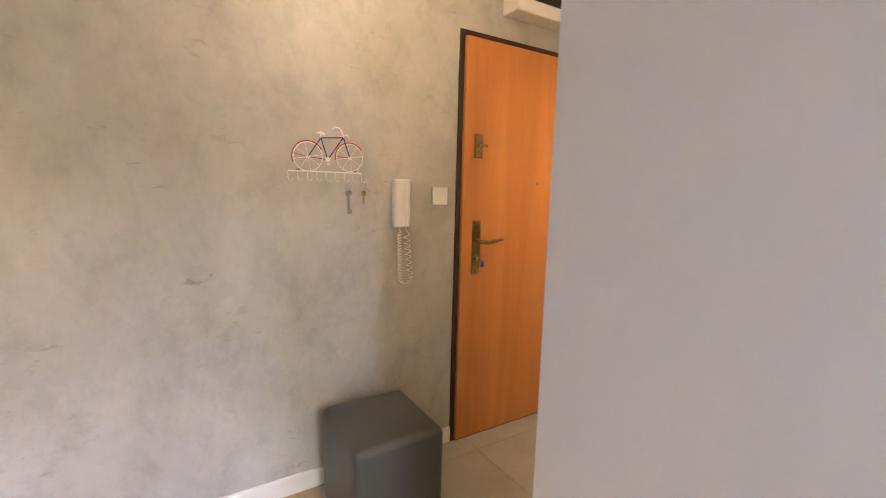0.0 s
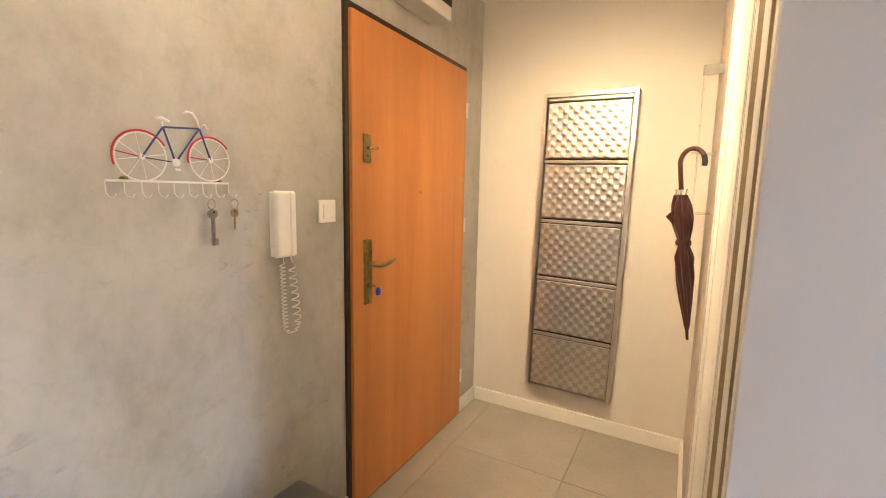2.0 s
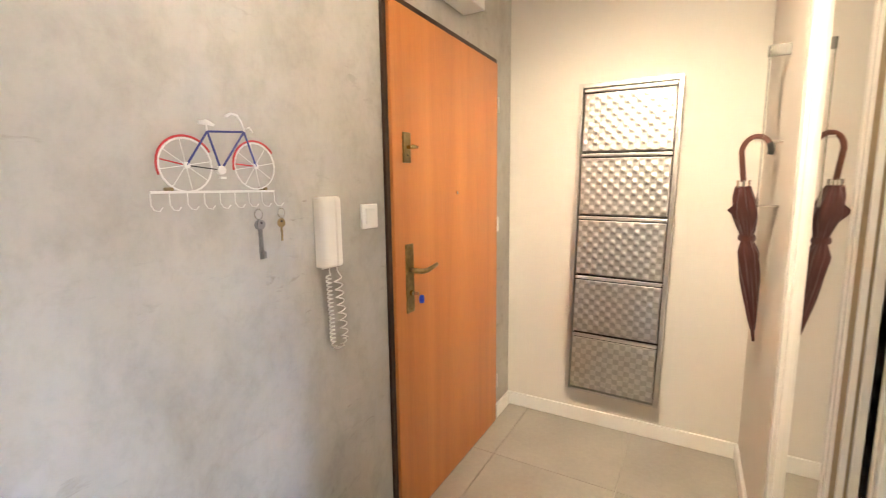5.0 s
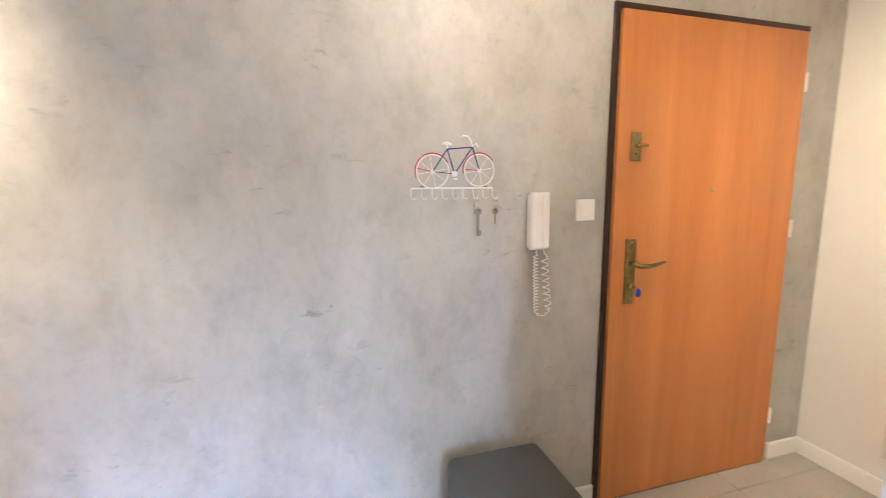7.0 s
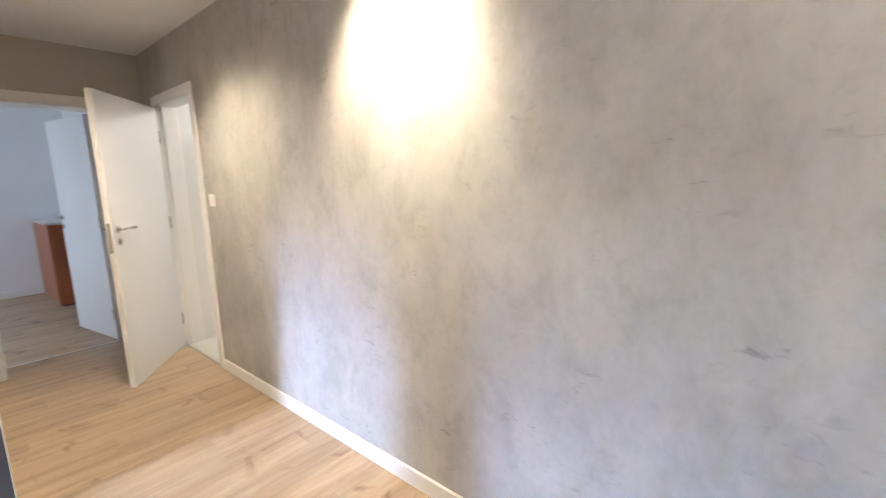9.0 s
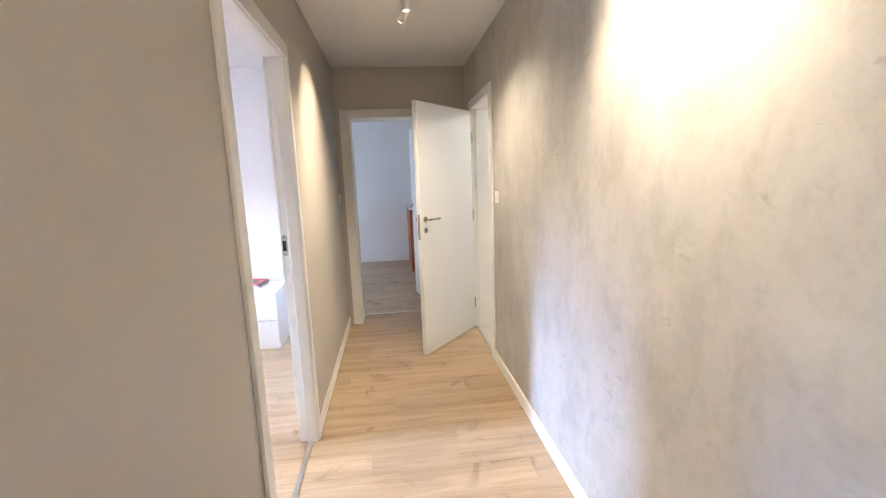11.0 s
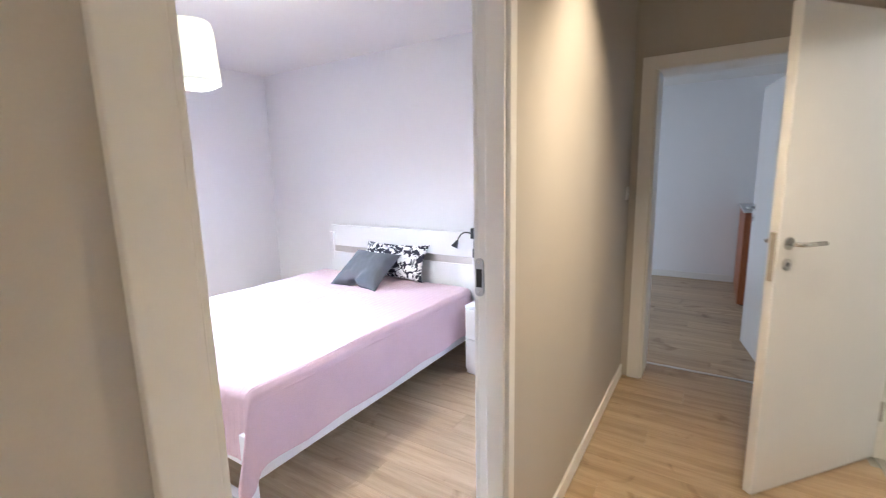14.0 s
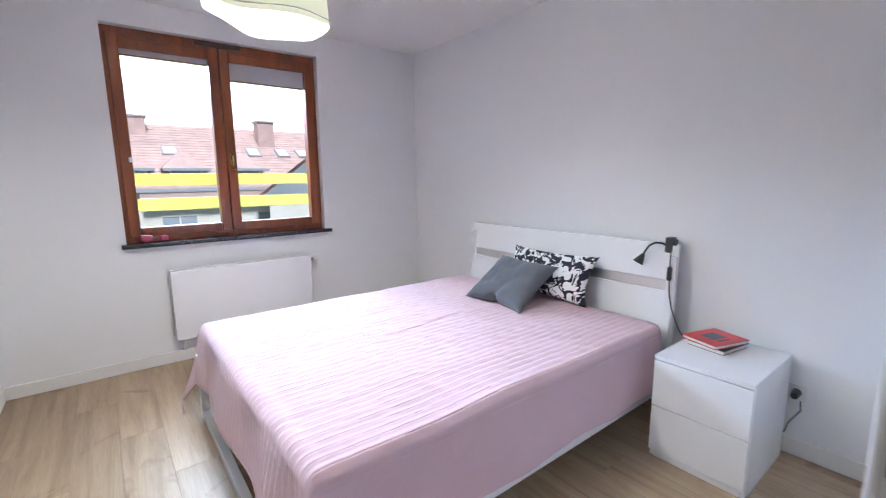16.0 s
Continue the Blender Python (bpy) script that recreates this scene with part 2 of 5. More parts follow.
CEIL = mat("ceiling_paint", (0.78, 0.77, 0.75), 0.85, var=0.02, scale=1.0, fine=200, bump=0.08)
TRIM = mat("white_lacquer", (0.80, 0.79, 0.76), 0.35, var=0.02, scale=2.0, fine=150, bump=0.03)
DOORWHITE = mat("white_door_foil", (0.80, 0.80, 0.80), 0.20, var=0.02, scale=2.0, fine=90, bump=0.05, stretch=(1, 1, 0.15))
LACQUER = mat("white_furniture_lacquer", (0.82, 0.82, 0.83), 0.25, var=0.015, scale=2.0, fine=120, bump=0.02)
PANEL = mat("pale_board", (0.63, 0.62, 0.63), 0.45, var=0.02, scale=2.0, fine=160, bump=0.04)
OAK = wood_mat("oak_laminate", (0.33, 0.228, 0.132), (0.47, 0.345, 0.215), (0.58, 0.44, 0.29), 0.38, "y", 9.0, own=0.18, fleck=0.9)
BEECH = wood_mat("beech_veneer", (0.46, 0.165, 0.045), (0.55, 0.205, 0.058), (0.63, 0.255, 0.08), 0.36, "z", 4.0, fleck=0.05, pores=0.35)
DARKFRAME = mat("dark_brown_steel_frame", (0.035, 0.014, 0.008), 0.35, var=0.25)
MAHOGANY = wood_mat("stained_window_wood", (0.12, 0.027, 0.007), (0.20, 0.046, 0.011), (0.29, 0.075, 0.019), 0.32, "z", 8.0, coat=0.2, fleck=0.1)
CHERRY = wood_mat("cherry_chest", (0.24, 0.065, 0.022), (0.32, 0.095, 0.032), (0.40, 0.13, 0.05), 0.4, "z", 6.0, fleck=0.1)
TILE = mat("grey_porcelain_tile", (0.41, 0.39, 0.345), 0.32, var=0.12, scale=2.2, fine=45, bump=0.03, own=0.08)
GROUT = mat("grout", (0.47, 0.45, 0.40), 0.9, var=0.1)
LEATHER = mat("grey_leatherette", (0.075, 0.078, 0.075), 0.42, var=0.15, scale=3, fine=260, bump=0.25)
STEEL = mat("brushed_steel", (0.62, 0.60, 0.57), 0.32, 1.0, var=0.08, scale=3, fine=140, bump=0.05)
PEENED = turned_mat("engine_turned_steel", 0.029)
CHROME = mat("satin_nickel", (0.66, 0.65, 0.63), 0.25, 1.0, var=0.05)
STRIKE = mat("dull_steel", (0.50, 0.50, 0.52), 0.4, 0.6, var=0.05)
BRASS = mat("aged_brass", (0.30, 0.23, 0.11), 0.36, 1.0, var=0.3, scale=20, fine=90, bump=0.1)
BRONZE = mat("bronze_aluminium", (0.36, 0.28, 0.18), 0.4, 0.5, var=0.08)
GOLD = mat("polished_brass", (0.62, 0.46, 0.18), 0.25, 1.0, var=0.1)
MIRROR, _n, _l, _p = nodes_of("mirror_glass")
_p.inputs["Base Color"].default_value, _p.inputs["Metallic"].default_value, _p.inputs["Roughness"].default_value = (0.9, 0.91, 0.9, 1), 1.0, 0.005
CREAM = mat("cream_aluminium", (0.90, 0.88, 0.82), 0.22, 0.0, var=0.03)
BLACK = mat("black_plastic", (0.012, 0.012, 0.013), 0.4, var=0.2)
SILL = mat("black_stone_sill", (0.012, 0.013, 0.018), 0.25, var=0.4, scale=30, fine=200)
WPLASTIC = mat("white_plastic", (0.80, 0.78, 0.75), 0.38, var=0.02)
WWIRE = mat("white_coated_wire", (0.80, 0.79, 0.77), 0.4, var=0.03)
RED = mat("red_paint", (0.55, 0.03, 0.035), 0.4, var=0.1)
BLUE = mat("blue_paint", (0.025, 0.035, 0.22), 0.4, var=0.1)
BLUEKEY = mat("blue_key_plastic", (0.02, 0.06, 0.55), 0.35, var=0.1)
MAROON = fabric_mat("maroon_umbrella_cloth", (0.045, 0.007, 0.006), var=0.3)
UWOOD = mat("reddish_brown_wood", (0.10, 0.032, 0.020), 0.35, var=0.2)
PINK = fabric_mat("pink_cotton", (0.66, 0.475, 0.515), var=0.03)
GREYCLOTH = fabric_mat("grey_cotton", (0.105, 0.113, 0.128), var=0.10)
BLOTCH = blotch_mat("black_and_white_print")
MATTRESS = fabric_mat("white_ticking", (0.75, 0.75, 0.75))
SHADE, _n, _l, _p = nodes_of("lit_paper_shade")
_p.inputs["Base Color"].default_value, _p.inputs["Roughness"].default_value = (0.10, 0.09, 0.06, 1), 0.9
_p.inputs["Emission Color"].default_value, _p.inputs["Emission Strength"].default_value = (1.0, 0.94, 0.68, 1), 0.85
CLEAR = glass_mat("clear_acrylic", (0.96, 0.98, 0.97))
PINKGLASS = pane_mat("pink_glass", (1.0, 0.95, 0.96), 0.16)
PANE = pane_mat("window_pane")
PAPER = mat("page_paper", (0.75, 0.72, 0.66), 0.8)
YELLOW = mat("yellow_balcony_board", (0.46, 0.40, 0.06), 0.6, var=0.08)
# tile red lightened: haze and glare over the roofs are put into the colour
ROOFRED = mat("hazed_red_roof_tile", (0.62, 0.45, 0.43), 0.85, var=0.15, scale=1.5, fine=14, bump=0.3, own=0.1)
RENDER = mat("pale_house_render", (0.78, 0.76, 0.72), 0.9, var=0.06, scale=0.6, fine=8)
HOUSEGLASS = mat("far_window_glass", (0.40, 0.46, 0.54), 0.15, var=0.2, scale=0.5)
GUTTER = mat("grey_zinc", (0.38, 0.42, 0.48), 0.5, var=0.1)
GABLE = mat("blue_grey_boards", (0.52, 0.58, 0.66), 0.7, var=0.06, scale=0.6, fine=8)
GREYPLATE = mat("grey_steel_plate", (0.22, 0.21, 0.19), 0.5, var=0.05)
WAX = mat("pink_wax", (0.58, 0.03, 0.12), 0.5, var=0.05)
KEYSTEEL = mat("dark_key_steel", (0.26, 0.26, 0.26), 0.35, 0.8, var=0.1)
GRASS = mat("lawn", (0.08, 0.11, 0.04), 0.95, var=0.3, scale=0.3, fine=6, bump=0.5)
BATHTILE = mat("white_bathroom_tile", (0.78, 0.77, 0.75), 0.25, var=0.03)
CURTAINWHITE = fabric_mat("white_roller_blind", (0.62, 0.60, 0.62))


# ---- mesh helpers ----
def box(bm, x0, x1, y0, y1, z0, z1, bevel=0.0, seg=2):
    m = Matrix.Translation(((x0 + x1) / 2, (y0 + y1) / 2, (z0 + z1) / 2)) @ Matrix.Diagonal((abs(x1 - x0), abs(y1 - y0), abs(z1 - z0), 1))
    g = bmesh.ops.create_cube(bm, size=1, matrix=m)
    if bevel:
        es = list({e for v in g["verts"] for e in v.link_edges})
        bmesh.ops.bevel(bm, geom=es, offset=bevel, segments=seg, affect="EDGES", profile=0.5)
    return bm


def boxes(*rows, bevel=0.0):
    bm = bmesh.new()
    for r in rows:
        box(bm, *r, bevel=bevel)
    return bm


def rod(bm, a, b, r, n=12, r2=None):
    a, b = Vector(a), Vector(b)
    d = b - a
    m = Matrix.Translation((a + b) / 2) @ d.to_track_quat("Z", "Y").to_matrix().to_4x4()
    bmesh.ops.create_cone(bm, cap_ends=True, segments=n, radius1=r, radius2=r if r2 is None else r2, depth=d.length, matrix=m)
    return bm


def tube(bm, pts, r, n=8, closed=False, caps=True):
    """A round bar along points; r is one radius or one for each point."""
    pts = [Vector(p) for p in pts]
    rs = r if isinstance(r, (list, tuple)) else [r] * len(pts)
    rings, up = [], None
    k = len(pts)
    for i, p in enumerate(pts):
        t = (pts[(i + 1) % k] - pts[i - 1]) if closed else (pts[min(i + 1, k - 1)] - pts[max(i - 1, 0)])
        t.normalize()
        if up is None:
            up = t.orthogonal()
        up = (up - t * up.dot(t)).normalized()
        side = t.cross(up)
        rings.append([bm.verts.new(p + rs[i] * (math.cos(2 * math.pi * j / n) * up + math.sin(2 * math.pi * j / n) * side)) for j in range(n)])
    for i in range(k if closed else k - 1):
        a, b = rings[i], rings[(i + 1) % k]
        for j in range(n):
            bm.faces.new((a[j], a[(j + 1) % n], b[(j + 1) % n], b[j]))
    if not closed and caps:
        bm.faces.new(rings[0][::-1])
        bm.faces.new(rings[-1])
    return bm


def lathe(bm, prof, at=(0, 0, 0), n=24, wave=None):
    """Turns a profile of (radius, height) about the upright axis."""
    rings = []
    for r, z in prof:
        rings.append([bm.verts.new((at[0] + r * math.cos(2 * math.pi * j / n), at[1] + r * math.sin(2 * math.pi * j / n), at[2] + z)) for j in range(n)])
    for a, b in zip(rings, rings[1:]):
        for j in range(n):
            bm.faces.new((a[j], a[(j + 1) % n], b[(j + 1) % n], b[j]))
    return bm


def grid(bm, nu, nv, f):
    vs = [[bm.verts.new(f(i / nu, j / nv)) for j in range(nv + 1)] for i in range(nu + 1)]
    for i in range(nu):
        for j in range(nv):
            bm.faces.new((vs[i][j], vs[i + 1][j], vs[i + 1][j + 1], vs[i][j + 1]))
    return bm


def mesh_of(name, bm, material, smooth=False):
    bmesh.ops.recalc_face_normals(bm, faces=bm.faces[:])
    me = bpy.data.meshes.new(name)
    bm.to_mesh(me)
    bm.free()
    me.materials.append(material)
    if smooth:
        for f in me.polygons:
            f.use_smooth = True
    return me


def part(name, bm, material, parent, label="", smooth=False, local=False):
    """One mesh under a thing; its points are given in the world, or in the thing's own axes if local."""
    if not local:
        base = parent
        while base.parent:
            base = base.parent
        bmesh.ops.translate(bm, vec=-Vector(base.location), verts=bm.verts[:])
    ob = new(name, mesh_of(name, bm, material, smooth))
    ob.parent = parent
    return tagged(ob, label)


def thing(name, at, label, category, rz=0.0, group="", kind=""):
    ob = new(name)
    ob.location, ob.rotation_euler = at, (0, 0, radians(rz))
    ob.empty_display_size = 0.1
    return tagged(ob, label, category, group, kind)


def single(name, bm, material, label, category, smooth=False, group="", kind="", solid=0.0):
    ob = new(name, mesh_of(name, bm, material, smooth))
    if solid:
        s = ob.modifiers.new("solid", "SOLIDIFY")
        s.thickness, s.offset = solid, 0
    return tagged(ob, label, category, group, kind)


def setting(name, bm, material, label, category, smooth=False):
    return single(name, bm, material, label, category, smooth, kind="structure")


# ---- rooms ----
H = 2.50
XE, XW = 1.215, -5.575          # east wall of the entrance, end wall of the hall
PY = -1.240                     # face of the pier beside the wardrobe
YS, YB = -1.252, -1.314         # the hall's south wall: hall side and bedroom side
BW, BE, BS = -5.59, -2.47, -4.945   # bedroom walls
setting("wall_north", boxes((-9.2, -5.235, 0, 0.14, 0, H), (-4.495, -0.02, 0, 0.14, 0, H), (0.984, XE + 0.14, 0, 0.14, 0, H),
        (-5.235, -4.495, 0, 0.14, 2.06, H), (-0.02, 0.984, 0, 0.14, 2.06, H)), CONCRETE, "grey trowelled decorative plaster wall of the hall", "wall")
setting("wall_east", boxes((XE, XE + 0.14, -1.9, 0, 0, H)), PALE, "pale beige painted wall of the entrance", "wall")
setting("wall_pier", boxes((0.430, XE, -1.9, PY, 0, H)), PALE, "pale beige painted pier beside the wardrobe", "wall")
setting("wall_south_hall", boxes((-2.66, -1.673, YB, YS, 0, H), (XW, -3.59, YB, YS, 0, H), (-3.59, -2.66, YB, YS, 2.09, H)),
        GREIGE, "greige painted wall between hall and bedroom", "wall")
setting("wall_end_cladding", boxes((-1.673, -1.665, YB - 0.02, YS, 0, H)), SLATE, "grey plastered end of the hall wall", "wall")
setting("wall_hall_end", boxes((-5.83, XW, YB, -1.15, 0, H), (-5.83, XW, -0.30, 0, 0, H), (-5.83, XW, -1.15, -0.30, 2.065, H)),
        GREIGE, "greige painted wall at the hall's end", "wall")
setting("wall_bedroom_lining", boxes((-2.66, BE, YB - 0.02, YB, 0, H), (BW, -3.59, YB - 0.02, YB, 0, H), (-3.59, -2.66, YB - 0.02, YB, 2.09, H)),
        WHITE_WALL, "white painted bedroom wall beside the door", "wall")
setting("wall_bedroom_west", boxes((-5.83, BW, -5.26, YB, 0, H)), WHITE_WALL, "white painted wall behind the bed", "wall")
setting("wall_bedroom_east", boxes((BE, -2.39, -5.26, YB, 0, H)), WHITE_WALL, "white painted bedroom side wall", "wall")
WX0, WX1, WZ0, WZ1 = -4.61, -3.185, 0.905, 2.335
setting("wall_bedroom_south", boxes((BW, WX0, -5.26, BS, 0, H), (WX1, BE, -5.26, BS, 0, H), (WX0, WX1, -5.26, BS, 0, WZ0), (WX0, WX1, -5.26, BS, WZ1, H)),
        WHITE_WALL, "white painted window wall of the bedroom", "wall")
setting("ceiling_hall", boxes((-5.83, XE + 0.14, -1.9, 0.14, H, H + 0.12)), CEIL, "white painted ceiling of the hall", "ceiling")
setting("ceiling_bedroom", boxes((-5.83, -2.39, -5.26, -1.9, H, H + 0.12)), CEIL, "white painted ceiling of the bedroom", "ceiling")
setting("ceiling_living", boxes((-2.39, 1.7, -5.14, -1.9, H, H + 0.12)), CEIL, "white ceiling of the living room", "ceiling")
# living room round the camera's starting point
# unseen wall; the opening's place and width shape the light strip on the plaster
setting("wall_living_south", boxes((-2.39, -1.4, -5.14, -5.0, 0, H), (-0.20, 1.7, -5.14, -5.0, 0, H), (-1.4, -0.20, -5.14, -5.0, 2.35, H)), WHITE_WALL, "white painted living room wall", "wall")
setting("wall_living_east", boxes((1.56, 1.70, -5.0, -1.9, 0, H)), WHITE_WALL, "white painted living room side wall", "wall")
setting("wall_living_north", boxes((-0.644, 1.56, -2.0, -1.905, 0, H)), WHITE_WALL, "white painted wall behind the wardrobe", "wall")
setting("wall_living_west", boxes((-2.39, -2.37, -5.0, YB, 0, H)), WHITE_WALL, "white painted living room wall by the bedroom", "wall")
setting("wall_living_return", boxes((-2.37, -1.673, YB - 0.02, YB, 0, H)), CONCRETE, "grey plastered back of the hall wall", "wall")
# far room and bathroom
setting("wall_far_west", boxes((-9.12, -8.98, -4.2, 0.14, 0, H)), WHITE_WALL, "white painted wall of the far room", "wall")
# unseen wall; opening placed to keep direct lamp light off the wall in view
setting("wall_far_south", boxes((-8.98, -8.75, -4.2, -4.06, 0, H), (-7.9, -5.83, -4.2, -4.06, 0, H), (-8.75, -7.9, -4.2, -4.06, 0, 0.85), (-8.75, -7.9, -4.2, -4.06, 2.2, H)), WHITE_WALL, "white painted window wall of the far room", "wall")
setting("wall_far_lining", boxes((-5.85, -5.83, -4.06, -1.15, 0, H), (-5.85, -5.83, -0.30, -0.01, 0, H), (-5.85, -5.83, -1.15, -0.30, 2.065, H)), WHITE_WALL, "white painted far room side of the hall wall", "wall")
setting("wall_far_north", boxes((-8.98, -5.83, -0.01, 0.0, 0, H)), WHITE_WALL, "white painted far room wall", "wall")
setting("ceiling_far_room", boxes((-9.12, -5.83, -4.2, 0.14, H, H + 0.12)), CEIL, "white ceiling of the far room", "ceiling")
setting("wall_bath_west", boxes((-5.50, -5.229, 0.14, 2.0, 0, H)), BATHTILE, "white bathroom wall", "wall")
setting("wall_bath_north", boxes((-5.38, -3.6, 2.0, 2.12, 0, H)), BATHTILE, "white bathroom wall", "wall")
setting("wall_bath_east", boxes((-3.6, -3.48, 0.14, 2.12, 0, H)), BATHTILE, "white bathroom wall", "wall")
setting("ceiling_bath", boxes((-5.5, -3.48, 0.14, 2.12, H, H + 0.12)), CEIL, "white bathroom ceiling", "ceiling")
setting("floor_bath", boxes((-5.38, -3.6, 0.0, 2.0, -0.1, 0.004)), BATHTILE, "pale tiled bathroom floor", "floor")

# floors: sub-base, boards and tiles lie on it
floor = setting("floor", boxes((-9.12, 1.7, -5.14, 0.0, -0.12, -0.012)), GROUT, "oak laminate and grey tile floor", "floor")

# baseboards
def baseboard(name, x0, x1, y0, y1, h=0.085):
    bm = box(bmesh.new(), x0, x1, y0, y1, 0.001, h, bevel=0.004)
    return setting(name, bm, TRIM, "white lacquered baseboard", "baseboard")


T = 0.016
for row in ((-4.425, -0.03, -T, 0), (0.995, XE - T, -T, 0), (XE - T, XE, PY, 0), (0.440, XE - T, PY, PY + T),
            (-2.650, -1.665, YS, YS + 0.012), (XW + 0.012, -3.612, YS, YS + 0.012), (BW, BW + T, BS + T, YB - 0.04), (BW, BE, BS, BS + T), (BE - T, BE, BS + T, YB - 0.04),
            (-8.98, -8.965, -4.06, -0.03), (-8.965, -5.87, -0.026, -0.01)):
    baseboard("baseboard", *row)

# ---- door frames ----
def casing(name, axis, a0, a1, front, back, top, w, label, proud=0.016, w0=0.0):
    """A frame round an opening from a0 to a1 along an axis, in a wall from front to back, with casings on both sides."""
    t = thing(name, (0, 0, 0), label, "door frame", kind="structure")
    lo, hi = min(front, back), max(front, back)
    w0 = w0 or w

    def piece(nm, u0, u1, v0, v1, z0, z1):
        r = (u0, u1, v0, v1) if axis == "x" else (v0, v1, u0, u1)
        part(nm, box(bmesh.new(), *r, z0, z1, bevel=0.003), TRIM, t)
    piece("jamb", a0 - 0.022, a0, lo, hi, 0, top + 0.022)
    piece("jamb", a1, a1 + 0.022, lo, hi, 0, top + 0.022)
    piece("head", a0, a1, lo, hi, top, top + 0.022)
    for v0, v1 in ((lo - proud, lo), (hi, hi + proud)):
        piece("casing", a0 - w0, a0 - 0.003, v0, v1, 0, top + w)
        piece("casing", a1 + 0.003, a1 + w, v0, v1, 0, top + w)
        piece("casing", a0 - 0.003, a1 + 0.003, v0, v1, top + 0.003, top + w)
    # stop against which the leaf closes
    piece("stop", a0, a0 + 0.012, lo + 0.029, hi + 0.004, 0, top)
    piece("stop", a1 - 0.012, a1, lo + 0.029, hi + 0.004, 0, top)
    return t


frame_bed = casing("door_frame_bedroom", "x", -3.565, -2.723, YB - 0.02, YS, 2.06, 0.071, "white door frame of the bedroom opening", w0=0.045)
frame_end = casing("door_frame_end", "y", -1.125, -0.325, -5.85, XW, 2.035, 0.083, "white door frame at the hall's end")
frame_bath = casing("door_frame_bathroom", "x", -5.225, -4.505, 0.0, 0.14, 2.045, 0.075, "white door frame of the bathroom opening")
bm = box(bmesh.new(), -3.5645, -3.560, -1.343, -1.315, 1.084, 1.170)
for z in (1.084, 1.170):
    rod(bm, (-3.5645, -1.329, z), (-3.5602, -1.329, z), 0.014, 20)
part("strike_plate", bm, STRIKE, frame_bed, "rounded steel strike plate")
part("latch_hole", box(bmesh.new(), -3.5605, -3.5590, -1.338, -1.320, 1.098, 1.152), BLACK, frame_bed, "dark latch hole")
for z in (1.082, 1.172):
    part("screw", rod(bmesh.new(), (-3.560, -1.329, z), (-3.5592, -1.329, z), 0.004, 10), CHROME, frame_bed)
setting("threshold_end", box(bmesh.new(), -5.885, -5.855, -1.125, -0.325, 0.0005, 0.005, bevel=0.001), STEEL, "thin metal floor strip in the doorway", "threshold")
setting("threshold_bath", box(bmesh.new(), -5.225, -4.505, 0.0, 0.03, 0.0005, 0.006, bevel=0.001), STEEL, "thin metal floor strip at the bathroom", "threshold")
setting("threshold_bedroom", box(bmesh.new(), -3.565, -2.723, -1.30, -1.275, 0.0005, 0.005, bevel=0.001), STEEL, "thin metal floor strip at the bedroom", "threshold")


# ---- doors ----
def lever(parent, x, y, z, side, back, key=True):
    """A lever handle on a round rose, at the face y; side: which way the face looks; back: the way the lever points."""
    bm = rod(bmesh.new(), (x, y, z), (x, y + side * 0.008, z), 0.026, 20)
    h = part("handle", bm, CHROME, parent, "satin nickel lever handle", local=True)
    p = [(x, y + side * 0.006, z), (x, y + side * 0.04, z), (x + back * 0.008, y + side * 0.052, z), (x + back * 0.03, y + side * 0.055, z), (x + back * 0.13, y + side * 0.055, z)]
    part("lever", tube(bmesh.new(), p, 0.0095, 12), CHROME, h, local=True, smooth=True)
    if not key:
        return
    bm = rod(bmesh.new(), (x, y, z - 0.085), (x, y + side * 0.008, z - 0.085), 0.024, 20)
    k = part("key_rose", bm, CHROME, parent, "satin nickel key rose", local=True)
    part("key_slot", rod(bmesh.new(), (x, y + side * 0.0081, z - 0.085), (x, y + side * 0.009, z - 0.085), 0.009, 12), BLACK, k, local=True)


def white_door(name, at, rz, width, label, hand=1, key=True, grip=1.125):
    """A smooth white leaf, built from its hinge along its own x."""
    t = thing(name, at, label, "door", rz, kind="structure")
    part("leaf", box(bmesh.new(), 0, width, -0.02, 0.02, 0.008, 2.03, bevel=0.003), DOORWHITE, t, local=True)
    for s in (1, -1):
        lever(t, width - 0.055, s * 0.02, grip, s, -1, key)
    part("lock_plate", box(bmesh.new(), width - 0.0005, width + 0.0015, -0.011, 0.011, 0.97, 1.17), CHROME, t, "steel lock plate", local=True)
    for z in (0.25, 1.1, 1.8):
        part("hinge", rod(bmesh.new(), (-0.006, 0.022 * hand, z - 0.05), (-0.006, 0.022 * hand, z + 0.05), 0.008, 10), CHROME, t, "steel hinge", local=True)
    return t


white_door("door_bathroom", (-5.235, -0.030, 0), -40.5, 0.81, "half-open smooth white door leaf in the hall")
white_door("door_far_room", (-5.89, -0.345, 0), 190.0, 0.82, "open smooth white door leaf in the far room")
white_door("door_bedroom", (-2.723, -1.385, 0), -100.4, 0.845, "open smooth white bedroom door leaf with lever handle", key=False, grip=1.10)

# entrance door
ed = thing("door_entrance", (0.0, 0.0, 0.0), "closed orange beech veneered entrance door with aged brass fittings", "door", kind="structure")
part("leaf", box(bmesh.new(), 0.0, 0.966, -0.022, 0.02, 0.006, 2.040, bevel=0.003), BEECH, ed)
part("frame_left", box(bmesh.new(), -0.028, -0.004, -0.012, 0.03, 0, 2.066, bevel=0.002), DARKFRAME, ed, "dark brown steel frame")
part("frame_top", box(bmesh.new(), -0.004, 0.981, -0.012, 0.03, 2.044, 2.066, bevel=0.002), DARKFRAME, ed, "dark brown steel frame")
